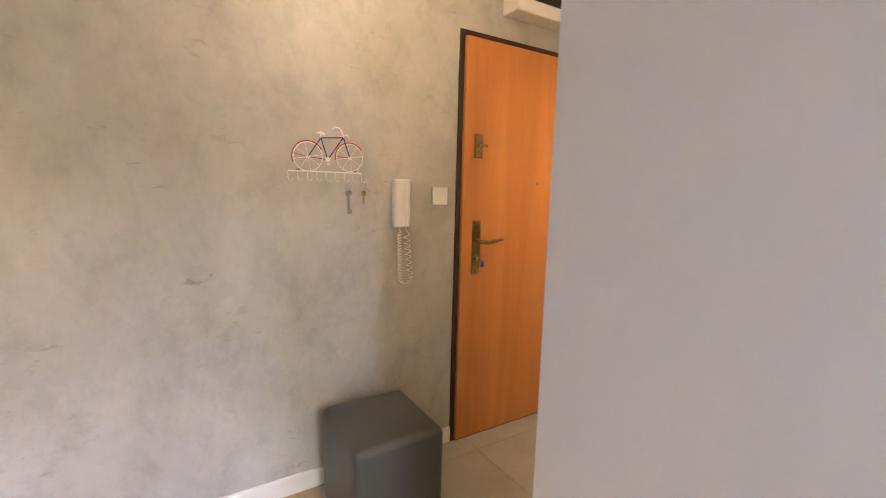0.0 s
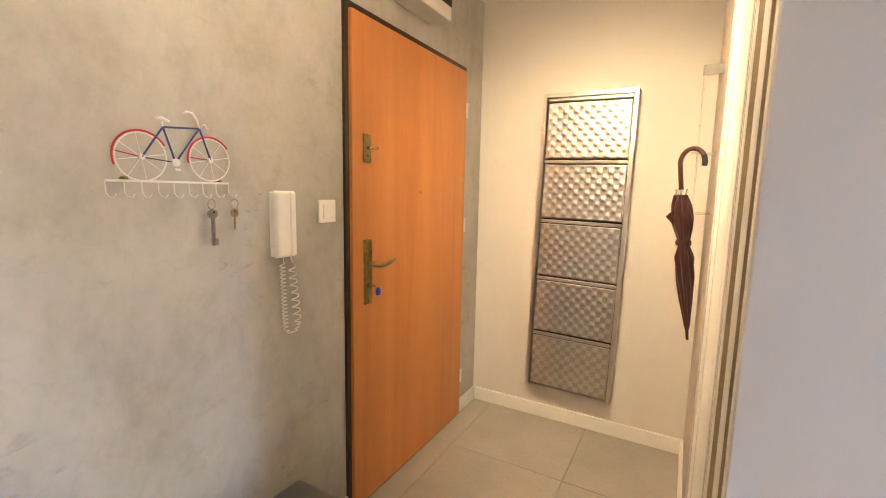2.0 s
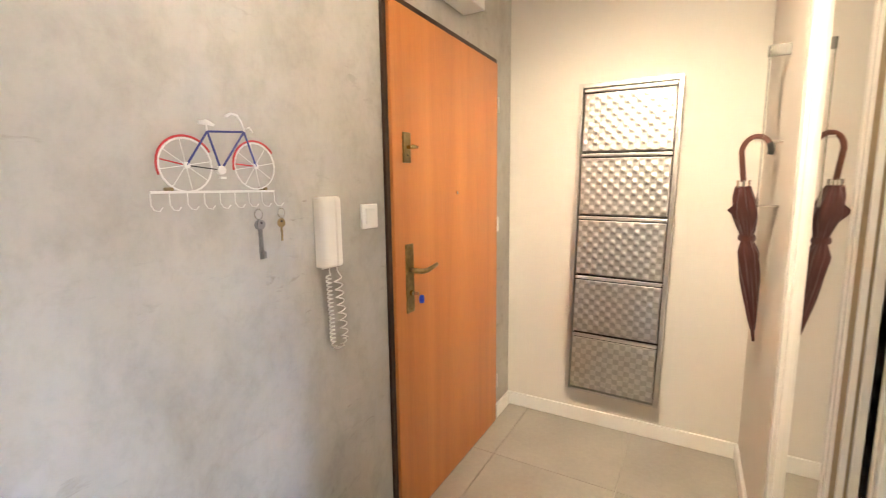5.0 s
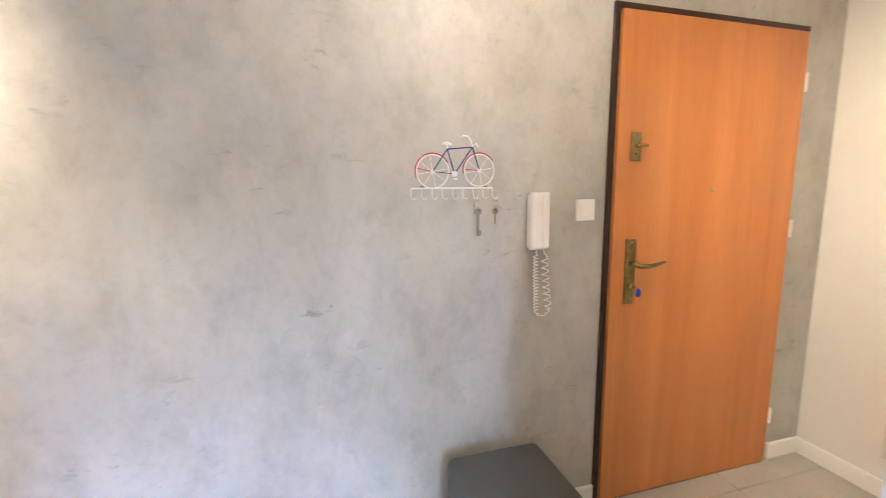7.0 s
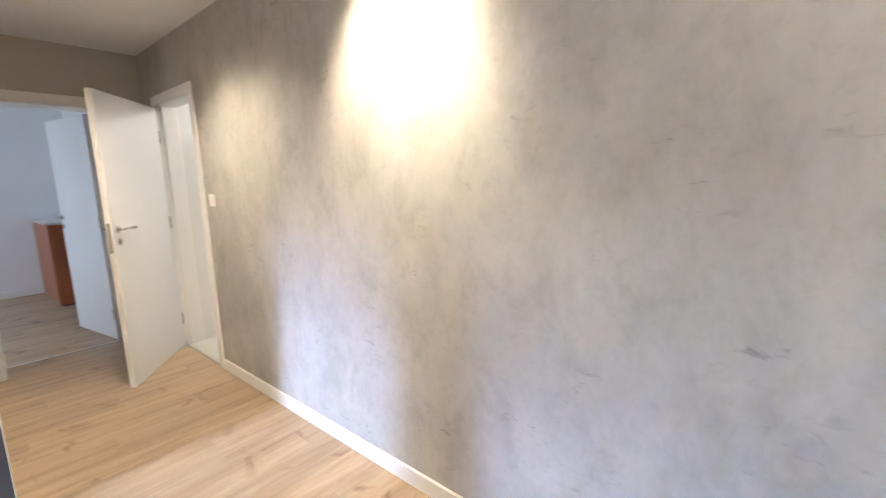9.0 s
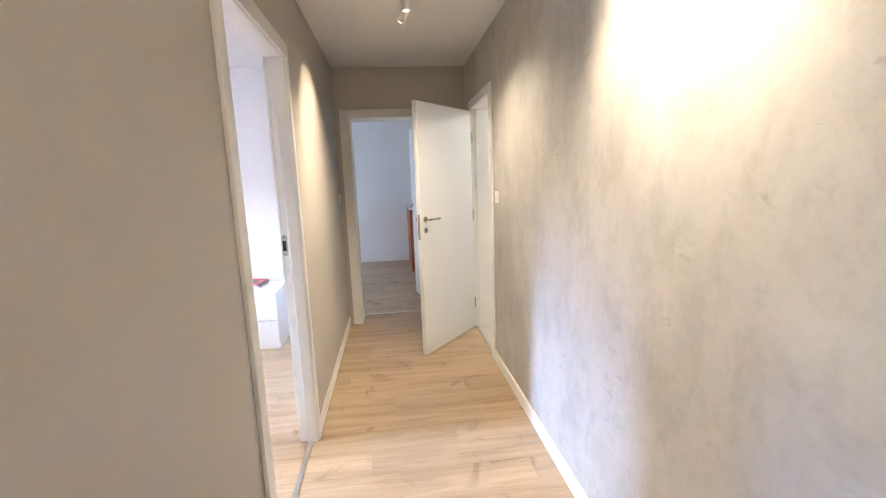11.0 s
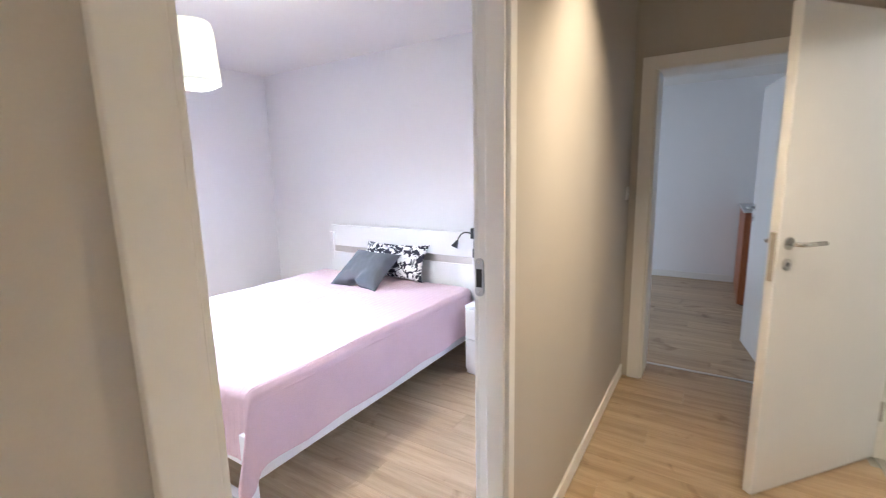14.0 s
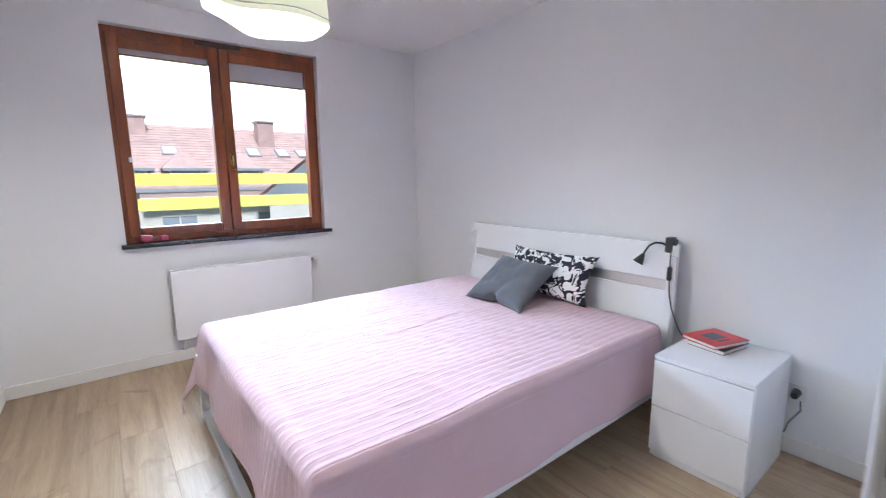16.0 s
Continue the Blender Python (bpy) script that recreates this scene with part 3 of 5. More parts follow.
part("frame_right", box(bmesh.new(), 0.969, 0.984, -0.010, 0.03, 0, 2.040, bevel=0.002), PALE, ed, "wall coloured steel frame")
part("sill_strip", box(bmesh.new(), 0, 0.960, -0.018, 0.02, 0.0005, 0.005), DARKFRAME, ed, "dark threshold strip")
pl = part("long_plate", box(bmesh.new(), 0.068, 0.118, -0.030, -0.022, 0.905, 1.178, bevel=0.003), BRASS, ed, "aged brass long plate")
lev = [(0.093, -0.028, 1.075), (0.093, -0.060, 1.075), (0.110, -0.070, 1.071), (0.145, -0.072, 1.068), (0.190, -0.070, 1.074), (0.232, -0.068, 1.081)]
part("lever", tube(bmesh.new(), lev, [0.010, 0.010, 0.0105, 0.0095, 0.0088, 0.0078], 12), BRASS, pl, "worn brass lever", smooth=True)
part("cylinder", rod(bmesh.new(), (0.093, -0.030, 0.985), (0.093, -0.040, 0.985), 0.010, 16), GOLD, pl, "brass lock cylinder")
part("key", box(bmesh.new(), 0.0915, 0.0945, -0.066, -0.040, 0.979, 0.991, bevel=0.001), CHROME, pl)
part("key_fob", lathe(bmesh.new(), [(0.0001, -0.018), (0.009, -0.016), (0.011, 0.0), (0.008, 0.013), (0.0001, 0.016)], (0.100, -0.075, 0.965), 14), BLUEKEY, pl, "blue plastic key head", smooth=True)
for z in (0.92, 1.163):
    part("screw", rod(bmesh.new(), (0.093, -0.030, z), (0.093, -0.0318, z), 0.004, 10), GOLD, pl)
pu = part("upper_plate", box(bmesh.new(), 0.066, 0.114, -0.030, -0.022, 1.487, 1.60, bevel=0.003), BRASS, ed, "aged brass upper lock plate")
part("knob_stem", rod(bmesh.new(), (0.090, -0.030, 1.545), (0.090, -0.050, 1.545), 0.007, 12), GOLD, pu)
part("knob", tube(bmesh.new(), [(0.072, -0.054, 1.543), (0.09, -0.056, 1.545), (0.122, -0.054, 1.546)], [0.006, 0.009, 0.006], 12), GOLD, pu, "brass thumb turn", smooth=True)
part("keyhole", rod(bmesh.new(), (0.090, -0.0301, 1.515), (0.090, -0.0312, 1.515), 0.004, 10), BLACK, pu)
part("peephole", rod(bmesh.new(), (0.489, -0.022, 1.363), (0.489, -0.027, 1.363), 0.008, 16), CHROME, ed, "steel peephole")
for z in (1.83, 1.18, 0.25):
    part("hinge", rod(bmesh.new(), (0.974, -0.022, z - 0.04), (0.974, -0.022, z + 0.04), 0.007, 10), WPLASTIC, ed, "pale hinge pin")

for o in (pl, pu):
    o.location.x, o.location.z = -0.006, -0.008

# white housing over the door
bx = thing("meter_box", (0.45, -0.06, 2.17), "white box with a dark slot above the entrance door", "box")
part("body", box(bmesh.new(), 0.22, 0.61, -0.11, 0, 2.172, 2.40, bevel=0.006), WPLASTIC, bx)
part("slot", box(bmesh.new(), 0.27, 0.605, -0.114, -0.110, 2.235, 2.33), BLACK, bx, "dark slot")

# ---- wardrobe with mirrored sliding doors ----
wd = thing("wardrobe", (0.0, -1.55, 0.0), "tall built-in wardrobe with mirrored sliding doors and a pale side panel", "wardrobe")
part("side_panel", box(bmesh.new(), -0.645, -0.621, -1.90, -1.240, 0, H - 0.004, bevel=0.001), PANEL, wd, "pale laminated side panel")
part("front_post", box(bmesh.new(), 0.402, 0.428, -1.90, -1.244, 0, H - 0.004, bevel=0.002), CREAM, wd, "cream aluminium end post")
part("back_panel", box(bmesh.new(), -0.621, 0.402, -1.90, -1.885, 0, H - 0.004), PANEL, wd)
part("floor_track", box(bmesh.new(), -0.621, 0.402, -1.375, -1.258, 0, 0.012), CREAM, wd, "cream floor track")
part("top_track", box(bmesh.new(), -0.621, 0.402, -1.375, -1.258, H - 0.05, H - 0.004), CREAM, wd, "cream top track")


def mirror_door(x0, w0, x1, w1, y, label):
    """A mirror in a cream frame from x0 to x1, with grooved stiles w0 and w1 wide."""
    d = part("sliding_door", boxes((x0 + w0, x1 - w1, y - 0.027, y - 0.018, 0.05, H - 0.09)), PANEL, wd, label)
    part("mirror", box(bmesh.new(), x0 + w0 - 0.004, x1 - w1 + 0.004, y - 0.017, y - 0.012, 0.045, H - 0.085), MIRROR, d, "mirror glass")
    for a, b in ((x0, x0 + w0), (x1 - w1, x1)):
        c0, c1 = a + (b - a) * 0.36, a + (b - a) * 0.60
        part("stile", box(bmesh.new(), a, c0, y - 0.028, y, 0.014, H - 0.054, bevel=0.002), CREAM, d, "cream aluminium stile")
        part("stile", box(bmesh.new(), c1, b, y - 0.028, y, 0.014, H - 0.054, bevel=0.002), CREAM, d, "cream aluminium stile")
        part("groove", box(bmesh.new(), c0, c1, y - 0.026, y - 0.004, 0.016, H - 0.056), BRONZE, d, "bronze groove")
    part("rail_low", box(bmesh.new(), x0 + w0, x1 - w1, y - 0.026, y - 0.002, 0.014, 0.05), CREAM, d)
    part("rail_top", box(bmesh.new(), x0 + w0, x1 - w1, y - 0.026, y - 0.002, H - 0.09, H - 0.054), CREAM, d)


mirror_door(-0.145, 0.050, 0.400, 0.026, -1.254, "mirrored sliding door in a cream frame")
mirror_door(-0.619, 0.036, -0.18, 0.048, -1.308, "mirrored sliding door in a cream frame, slid behind the other")
for nm, ya, yb, xo, m in (("edge_groove", -1.268, -1.259, -0.150, BRONZE), ("edge_rib", -1.279, -1.268, -0.160, CREAM), ("edge_groove", -1.286, -1.279, -0.153, BRONZE), ("edge_rib", -1.301, -1.286, -0.162, CREAM)):
    part(nm, box(bmesh.new(), xo, -0.1453, ya, yb, 0.02, H - 0.06, bevel=0.001), m, wd)
# black strip filling the gap between the two doors
part("door_gap_strip", box(bmesh.new(), -0.1795, -0.163, -1.335, -1.312, 0.02, H - 0.06), BLACK, wd, "black strip in the gap between the sliding doors")

# ---- shoe cabinet of turned steel ----
sc = thing("shoe_cabinet", (1.20, -0.605, 0.21), "narrow wall-hung steel shoe cabinet with five turned-metal flaps", "shoe cabinet")
Y0, Y1, Z0, Z1, XF = -0.870, -0.382, 0.222, 1.912, 1.128
part("side", box(bmesh.new(), XF, XE, Y0, Y0 + 0.022, Z0, Z1, bevel=0.002), STEEL, sc)
part("side", box(bmesh.new(), XF, XE, Y1 - 0.022, Y1, Z0, Z1, bevel=0.002), STEEL, sc)
part("top", box(bmesh.new(), XF, XE, Y0 + 0.022, Y1 - 0.022, Z1 - 0.022, Z1, bevel=0.002), STEEL, sc)
part("bottom", box(bmesh.new(), XF, XE, Y0 + 0.022, Y1 - 0.022, Z0, Z0 + 0.012, bevel=0.002), STEEL, sc)
part("back", box(bmesh.new(), XE - 0.012, XE - 0.004, Y0 + 0.022, Y1 - 0.022, Z0 + 0.012, Z1 - 0.022), BLACK, sc)
FH = (Z1 - 0.022 - (Z0 + 0.012)) / 5


def flap(k):
    z0, z1 = Z0 + 0.014 + k * FH, Z0 + 0.014 + (k + 1) * FH - 0.028
    y0, y1 = Y0 + 0.026, Y1 - 0.026
    cell = 0.029
    nu, nv = 143, int((z1 - z0) / cell * 6)

    def f(u, v):
        y, z = y0 + (y1 - y0) * u, z0 + (z1 - z0) * v
        d = math.sin(math.pi * y / cell) * math.sin(math.pi * z / cell)
        d = d if d > 0 else 0.12 * d
        edge = min(u * (y1 - y0), (1 - u) * (y1 - y0), v * (z1 - z0), (1 - v) * (z1 - z0))
        return (XF + 0.012 - 0.0030 * d * min(1, edge / 0.004) + (0.012 if edge <= 0 else 0), y, z)
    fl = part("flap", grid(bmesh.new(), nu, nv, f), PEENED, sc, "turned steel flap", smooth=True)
    part("grip_rail", box(bmesh.new(), XF + 0.002, XF + 0.030, y0, y1, z1 + 0.004, z1 + 0.021, bevel=0.004), STEEL, fl, "folded steel grip rail")
    # solid black strip set in the slit in place of its shade
    part("flap_gap_strip", box(bmesh.new(), XF + 0.016, XF + 0.022, y0, y1, z1 - 0.002, z1 + 0.024), BLACK, fl)


for k in range(5):
    flap(k)
sc.rotation_euler.x = radians(1.2)

# ---- pouf ----
pf = thing("pouf", (-0.50, -0.27, 0.0), "dark grey leatherette cube pouf against the plaster wall", "pouf")
bm = box(bmesh.new(), -0.708, -0.345, -0.475, -0.085, 0.015, 0.420, bevel=0.028, seg=5)
bmesh.ops.subdivide_edges(bm, edges=[e for e in bm.edges if e.calc_length() > 0.2], cuts=7, use_grid_fill=True)
for v in bm.verts:
    if v.co.z > 0.385:
        v.co.z += 0.010 * max(0, 1 - ((v.co.x + 0.533) / 0.185) ** 2) * max(0, 1 - ((v.co.y + 0.28) / 0.19) ** 2)
part("body", bm, LEATHER, pf, smooth=True)
for x in (-0.698, -0.355):
    for y in (-0.465, -0.095):
        part("seam", rod(bmesh.new(), (x + (0.004 if x < -0.5 else -0.004), y + (0.004 if y < -0.3 else -0.004), 0.03), (x + (0.004 if x < -0.5 else -0.004), y + (0.004 if y < -0.3 else -0.004), 0.400), 0.003, 6), LEATHER, pf)
        part("foot", rod(bmesh.new(), (x * 0.9 - 0.053, y * 0.9 - 0.028, 0), (x * 0.9 - 0.053, y * 0.9 - 0.028, 0.03), 0.014, 12), BLACK, pf, "black plastic foot")


pf.location.x -= 0.020
pf.location.y -= 0.015

# ---- key rack in the shape of a bicycle ----
def arc(cx, cz, r, a0, a1, y, n=24, sq=1.0):
    return [(cx + r * math.cos(radians(a0 + (a1 - a0) * i / n)), y, cz + sq * r * math.sin(radians(a0 + (a1 - a0) * i / n))) for i in range(n + 1)]


kr = thing("key_rack", (-0.645, -0.02, 1.40), "white wire key rack shaped as a red and blue bicycle", "key rack")
YK = -0.022
CR, CF, RR, RF = (-0.716, 1.456), (-0.545, 1.460), 0.057, 0.056
part("bar", box(bmesh.new(), -0.794, -0.494, YK - 0.003, YK + 0.002, 1.396, 1.4015, bevel=0.001), WWIRE, kr)
for (cx, cz), r in ((CR, RR), (CF, RF)):
    w = part("wheel", tube(bmesh.new(), arc(cx, cz, r, 0, 345, YK, 23), 0.0021, 8, closed=True), WWIRE, kr, "white wire wheel", smooth=True)
    for a in range(10, 370, 45):
        part("spoke", rod(bmesh.new(), (cx, YK, cz), (cx + r * math.cos(radians(a)), YK, cz + r * math.sin(radians(a))), 0.0010, 6), WWIRE, w)
    part("hub", rod(bmesh.new(), (cx, YK - 0.005, cz), (cx, YK + 0.004, cz), 0.007, 12), WWIRE, w)
part("mudguard", tube(bmesh.new(), arc(*CR, RR + 0.005, 30, 200, YK - 0.002), 0.0024, 8), RED, kr, "red mudguard", smooth=True)
part("mudguard", tube(bmesh.new(), arc(*CF, RF + 0.005, 35, 190, YK - 0.002), 0.0024, 8), RED, kr, "red mudguard", smooth=True)
part("stay", rod(bmesh.new(), (CR[0] - 0.058, YK, CR[1] + 0.012), (CR[0], YK, CR[1]), 0.0016, 6), RED, kr, "red stay")
part("stay", rod(bmesh.new(), (CF[0] - 0.056, YK, CF[1] + 0.004), (CF[0], YK, CF[1]), 0.0016, 6), RED, kr, "red stay")
seat_c, head_c, crank = (-0.664, YK - 0.003, 1.532), (-0.572, YK - 0.003, 1.540), (-0.638, YK - 0.003, 1.448)
for a, b in ((seat_c, head_c), (seat_c, crank), (head_c, crank), (seat_c, (CR[0], YK - 0.003, CR[1])), (head_c, (CF[0], YK - 0.003, CF[1]))):
    part("frame_tube", rod(bmesh.new(), a, b, 0.0025, 8), BLUE, kr, "blue frame tube")
part("chain", rod(bmesh.new(), (CR[0], YK, CR[1]), crank, 0.0013, 6), BLACK, kr)
part("crank", rod(bmesh.new(), (crank[0], YK - 0.007, crank[2]), (crank[0], YK + 0.004, crank[2]), 0.010, 14), WWIRE, kr)
part("pedal", box(bmesh.new(), -0.642, -0.628, YK - 0.006, YK, 1.428, 1.433), WWIRE, kr)
part("saddle", tube(bmesh.new(), [(-0.683, YK - 0.004, 1.549), (-0.665, YK - 0.004, 1.552), (-0.648, YK - 0.004, 1.547)], [0.004, 0.006, 0.003], 8), WWIRE, kr, smooth=True)
part("saddle_post", rod(bmesh.new(), (-0.666, YK - 0.003, 1.552), seat_c, 0.002, 6), WWIRE, kr)
part("handlebar", tube(bmesh.new(), [(-0.572, YK - 0.003, 1.540), (-0.578, YK - 0.003, 1.562), (-0.590, YK - 0.006, 1.576), (-0.606, YK - 0.008, 1.578), (-0.620, YK - 0.008, 1.570)], 0.003, 8), WWIRE, kr, smooth=True)
part("headlamp", tube(bmesh.new(), [(-0.570, YK - 0.003, 1.546), (-0.558, YK - 0.005, 1.552), (-0.550, YK - 0.005, 1.540)], 0.0024, 8), WWIRE, kr, smooth=True)
for i in range(9):
    x = -0.794 + i * 0.0375
    part("hook", tube(bmesh.new(), [(x, YK, 1.397), (x, YK, 1.372), (x + 0.003, YK - 0.006, 1.362), (x + 0.009, YK - 0.014, 1.360), (x + 0.013, YK - 0.018, 1.368)], 0.0011, 7), WWIRE, kr, smooth=True)
for x in (-0.752, -0.520):
    part("screw", rod(bmesh.new(), (x, YK + 0.022, 1.405), (x, YK - 0.004, 1.405), 0.004, 10), BRASS, kr)


kr.location.x -= 0.029
kr.location.z -= 0.019


def key_bunch(x, label, long):
    t = thing("key_bunch", (x, YK - 0.014, 1.36), label, "keys", group="keys on the rack")
    part("ring", tube(bmesh.new(), [(x + 0.011 * math.sin(2 * math.pi * i / 16), YK - 0.016, 1.352 + 0.013 * math.cos(2 * math.pi * i / 16)) for i in range(16)], 0.0011, 6, closed=True), CHROME, t, smooth=True)
    z = 1.334
    for j in range(2 if long else 1):
        dy, o, m = -0.014 - 0.004 * j, 0.004 * j, KEYSTEEL if long else BRASS
        k = part("key", rod(bmesh.new(), (x + o, YK + dy - 0.001, z - 0.008), (x + o, YK + dy + 0.001, z - 0.008), 0.012, 18), m, t)
        part("hole", rod(bmesh.new(), (x + o, YK + dy - 0.0016, z - 0.004), (x + o, YK + dy - 0.001, z - 0.004), 0.003, 10), BLACK, k)
        part("shank", box(bmesh.new(), x + o - 0.0025, x + o + 0.0025, YK + dy - 0.001, YK + dy + 0.001, z - (0.095 if long else 0.055), z - 0.018), m, k)
        if long:
            part("bit", box(bmesh.new(), x + o, x + o + 0.010, YK + dy - 0.001, YK + dy + 0.001, z - 0.094, z - 0.076), m, k)
    t.location.z -= 0.029


key_bunch(-0.586, "bunch of long steel keys on the rack", True)
key_bunch(-0.517, "small bunch of brass keys on the rack", False)

# ---- door phone and switches ----
ph = thing("door_phone", (-0.325, -0.03, 1.27), "white wall door phone with a coiled cord", "door phone")
bm = box(bmesh.new(), -0.358, -0.274, -0.040, 0, 1.176, 1.386, bevel=0.006, seg=3)
part("base", bm, WPLASTIC, ph, smooth=False)


def phone_front(u, v):
    """Two soft lobes with a groove between them, rounded off at the ends."""
    k = max(0.0, 1 - abs(2 * u - 1) ** 5) ** 0.5 * max(0.0, 1 - abs(2 * v - 1) ** 30) ** 0.5
    groove = 0.007 * math.exp(-((u - 0.60) / 0.035) ** 2)
    return (-0.359 + 0.086 * u, -0.034 - (0.028 - groove) * k, 1.173 + 0.216 * v)


part("handset", grid(bmesh.new(), 40, 40, phone_front), WPLASTIC, ph, "white handset", smooth=True)


def coil(x0, x1, z0, z1, r, turns):
    n = turns * 12
    return [(x0 + (x1 - x0) * i / n + r * math.cos(2 * math.pi * i / 12), -0.022 - 0.5 * r + r * 0.8 * math.sin(2 * math.pi * i / 12), z0 + (z1 - z0) * i / n) for i in range(n + 1)]


cord = [(-0.325, -0.035, 1.178), (-0.325, -0.034, 1.16)] + coil(-0.325, -0.318, 1.150, 0.935, 0.0095, 17)
cord += [(-0.318 + 0.027 * (1 - math.cos(math.pi * i / 40)) + 0.009 * math.cos(2 * math.pi * i / 9), -0.028 + 0.007 * math.sin(2 * math.pi * i / 9), 0.935 - 0.024 * math.sin(math.pi * i / 40)) for i in range(1, 40)]
cord += coil(-0.264, -0.286, 0.935, 1.140, 0.015, 8) + [(-0.290, -0.034, 1.16), (-0.293, -0.035, 1.178)]
part("coiled_cord", tube(bmesh.new(), cord, 0.0022, 6), WPLASTIC, ph, "cream coiled cord", smooth=True)


ph.scale = (0.94, 0.75, 1.0)
ph.location.y = -0.0225
ph.location.x -= 0.017
ph.location.z -= 0.027


def switch(x, y, z, n, label):
    t = thing("light_switch", (x, y, z), label, "light switch", rz=0 if n < 0 else 180)
    part("plate", box(bmesh.new(), -0.042, 0.042, -0.009, 0, -0.042, 0.042, bevel=0.003), WPLASTIC, t, local=True)
    part("rocker", box(bmesh.new(), -0.024, 0.024, -0.013, -0.008, -0.026, 0.026, bevel=0.002), WPLASTIC, t, local=True)
    return t


switch(-0.121, 0.0, 1.290, -1, "white square light switch beside the entrance door")
switch(-4.315, 0.0, 1.296, -1, "white light switch beside the bathroom door")
switch(-5.47, YS, 1.285, 1, "white light switch on the painted hall wall")

# ---- clear wall hanger and umbrella ----
hg = thing("wall_hanger", (0.70, -1.21, 1.5), "clear acrylic coat hanger strip with a steel bracket on the pier", "coat hanger")
part("bracket", box(bmesh.new(), 0.700, 0.704, PY, -1.172, 1.832, 1.872, bevel=0.001), GREYPLATE, hg, "steel bracket")
part("strap", box(bmesh.new(), 0.675, 0.705, -1.180, -1.175, 1.30, 1.865, bevel=0.001), CLEAR, hg)
part("shelf_peg", box(bmesh.new(), 0.66, 0.76, PY, -1.175, 1.300, 1.307, bevel=0.001), CLEAR, hg)
part("peg", rod(bmesh.new(), (0.70, PY, 1.535), (0.70, -1.15, 1.543), 0.005, 10), STEEL, hg, "steel peg")

um = thing("umbrella", (0.985, -1.10, 0.90), "closed maroon umbrella with a curved wooden handle hanging on the wall", "umbrella")


def lean(z):
    """Middle line of the hanging umbrella, whose tip rests nearer the pier."""
    k = (z - 0.75) / 0.80
    return 0.965 + 0.035 * k, -1.192 + 0.092 * k


cx_, cy_ = lean(1.54)
crook = [(*lean(1.42), 1.42), (cx_, cy_, 1.54)] + [(cx_ - 0.020 * (1 - math.cos(math.pi * i / 12)), cy_ - 0.047 * (1 - math.cos(math.pi * i / 12)), 1.54 + 0.060 * math.sin(math.pi * i / 12)) for i in range(1, 13)] + [(cx_ - 0.038, cy_ - 0.092, 1.525)]
part("crook", tube(bmesh.new(), crook, 0.0105, 12), UWOOD, um, "reddish brown curved handle", smooth=True)
part("crook_end", tube(bmesh.new(), crook[-4:], 0.0115, 12), BLACK, um, "dark handle end", smooth=True)


def umb(u, v):
    z = 1.40 - 0.60 * v
    prof = [(0, 0.030), (0.08, 0.046), (0.19, 0.057), (0.33, 0.030), (0.38, 0.027), (0.46, 0.048), (0.60, 0.045), (0.80, 0.032), (0.95, 0.018), (1.0, 0.012)]
    for (a, ra), (b, rb) in zip(prof, prof[1:]):
        if a <= v <= b:
            r = 1.0 * (ra + (rb - ra) * (v - a) / (b - a))
            break
    ang = 2 * math.pi * u
    r *= 1 + 0.22 * math.sin(5 * ang + 7 * v) * (1 - v) + 0.12 * math.sin(9 * ang - 11 * v)
    ux, uy = lean(z)
    return (ux + r * math.cos(ang), uy + 0.75 * r * math.sin(ang), z)


part("canopy", grid(bmesh.new(), 48, 44, umb), MAROON, um, "furled maroon canopy", smooth=True)
bm = bmesh.new()
ux, uy = lean(1.30)
vs = [bm.verts.new(p) for p in ((ux - 0.02, uy + 0.034, 1.335), (ux - 0.03, uy + 0.030, 1.262), (ux - 0.034, uy + 0.066, 1.302), (ux - 0.008, uy + 0.036, 1.300))]
for f in ((0, 1, 2), (0, 2, 3), (1, 3, 2), (0, 3, 1)):
    bm.faces.new([vs[i] for i in f])
part("loose_corner", bm, MAROON, um, "loose pointed corner of the canopy")
part("strap", lathe(bmesh.new(), [(0.030, -0.012), (0.033, 0.0), (0.030, 0.012)], (*lean(1.186), 1.186), 20), MAROON, um, smooth=True)
part("tip", rod(bmesh.new(), (*lean(0.805), 0.805), (*lean(0.75), 0.750), 0.0075, 12, 0.006), MAROON, um)
UX, UY = lean(1.41)
for i in range(6):
    a = 2 * math.pi * i / 6
    part("rib_end", rod(bmesh.new(), (UX + 0.028 * math.cos(a), UY + 0.022 * math.sin(a), 1.395), (UX + 0.03 * math.cos(a), UY + 0.024 * math.sin(a), 1.425), 0.0035, 8), CHROME, um)

um.scale = (0.91, 0.91, 0.91)
um.location = (0.711, -1.119, 0.921)


# ---- ceiling spot fixtures ----
def ceiling_spot(x, y, heads, label):
    t = thing("ceiling_spotlight", (x, y, H), label, "ceiling lamp", group="hall spotlights")
    part("base", box(bmesh.new(), x - 0.14, x + 0.14, y - 0.035, y + 0.035, H - 0.025, H, bevel=0.006), WPLASTIC, t)
    for dx, aim in heads:
        p = Vector((x + dx, y, H - 0.055))
        a = part("arm", rod(bmesh.new(), (x + dx, y, H - 0.025), p, 0.008, 10), WPLASTIC, t)
        d = (Vector(aim) - p).normalized()
        hd = part("head", rod(bmesh.new(), p - d * 0.03, p + d * 0.05, 0.018, 18, 0.024), WPLASTIC, t, "white spot head")
        part("lens", rod(bmesh.new(), p + d * 0.0501, p + d * 0.0512, 0.013, 18), glow, hd, "glowing lens")


glow = glow_mat("warm_lamp_lens", (1.0, 0.82, 0.58), 3.0)
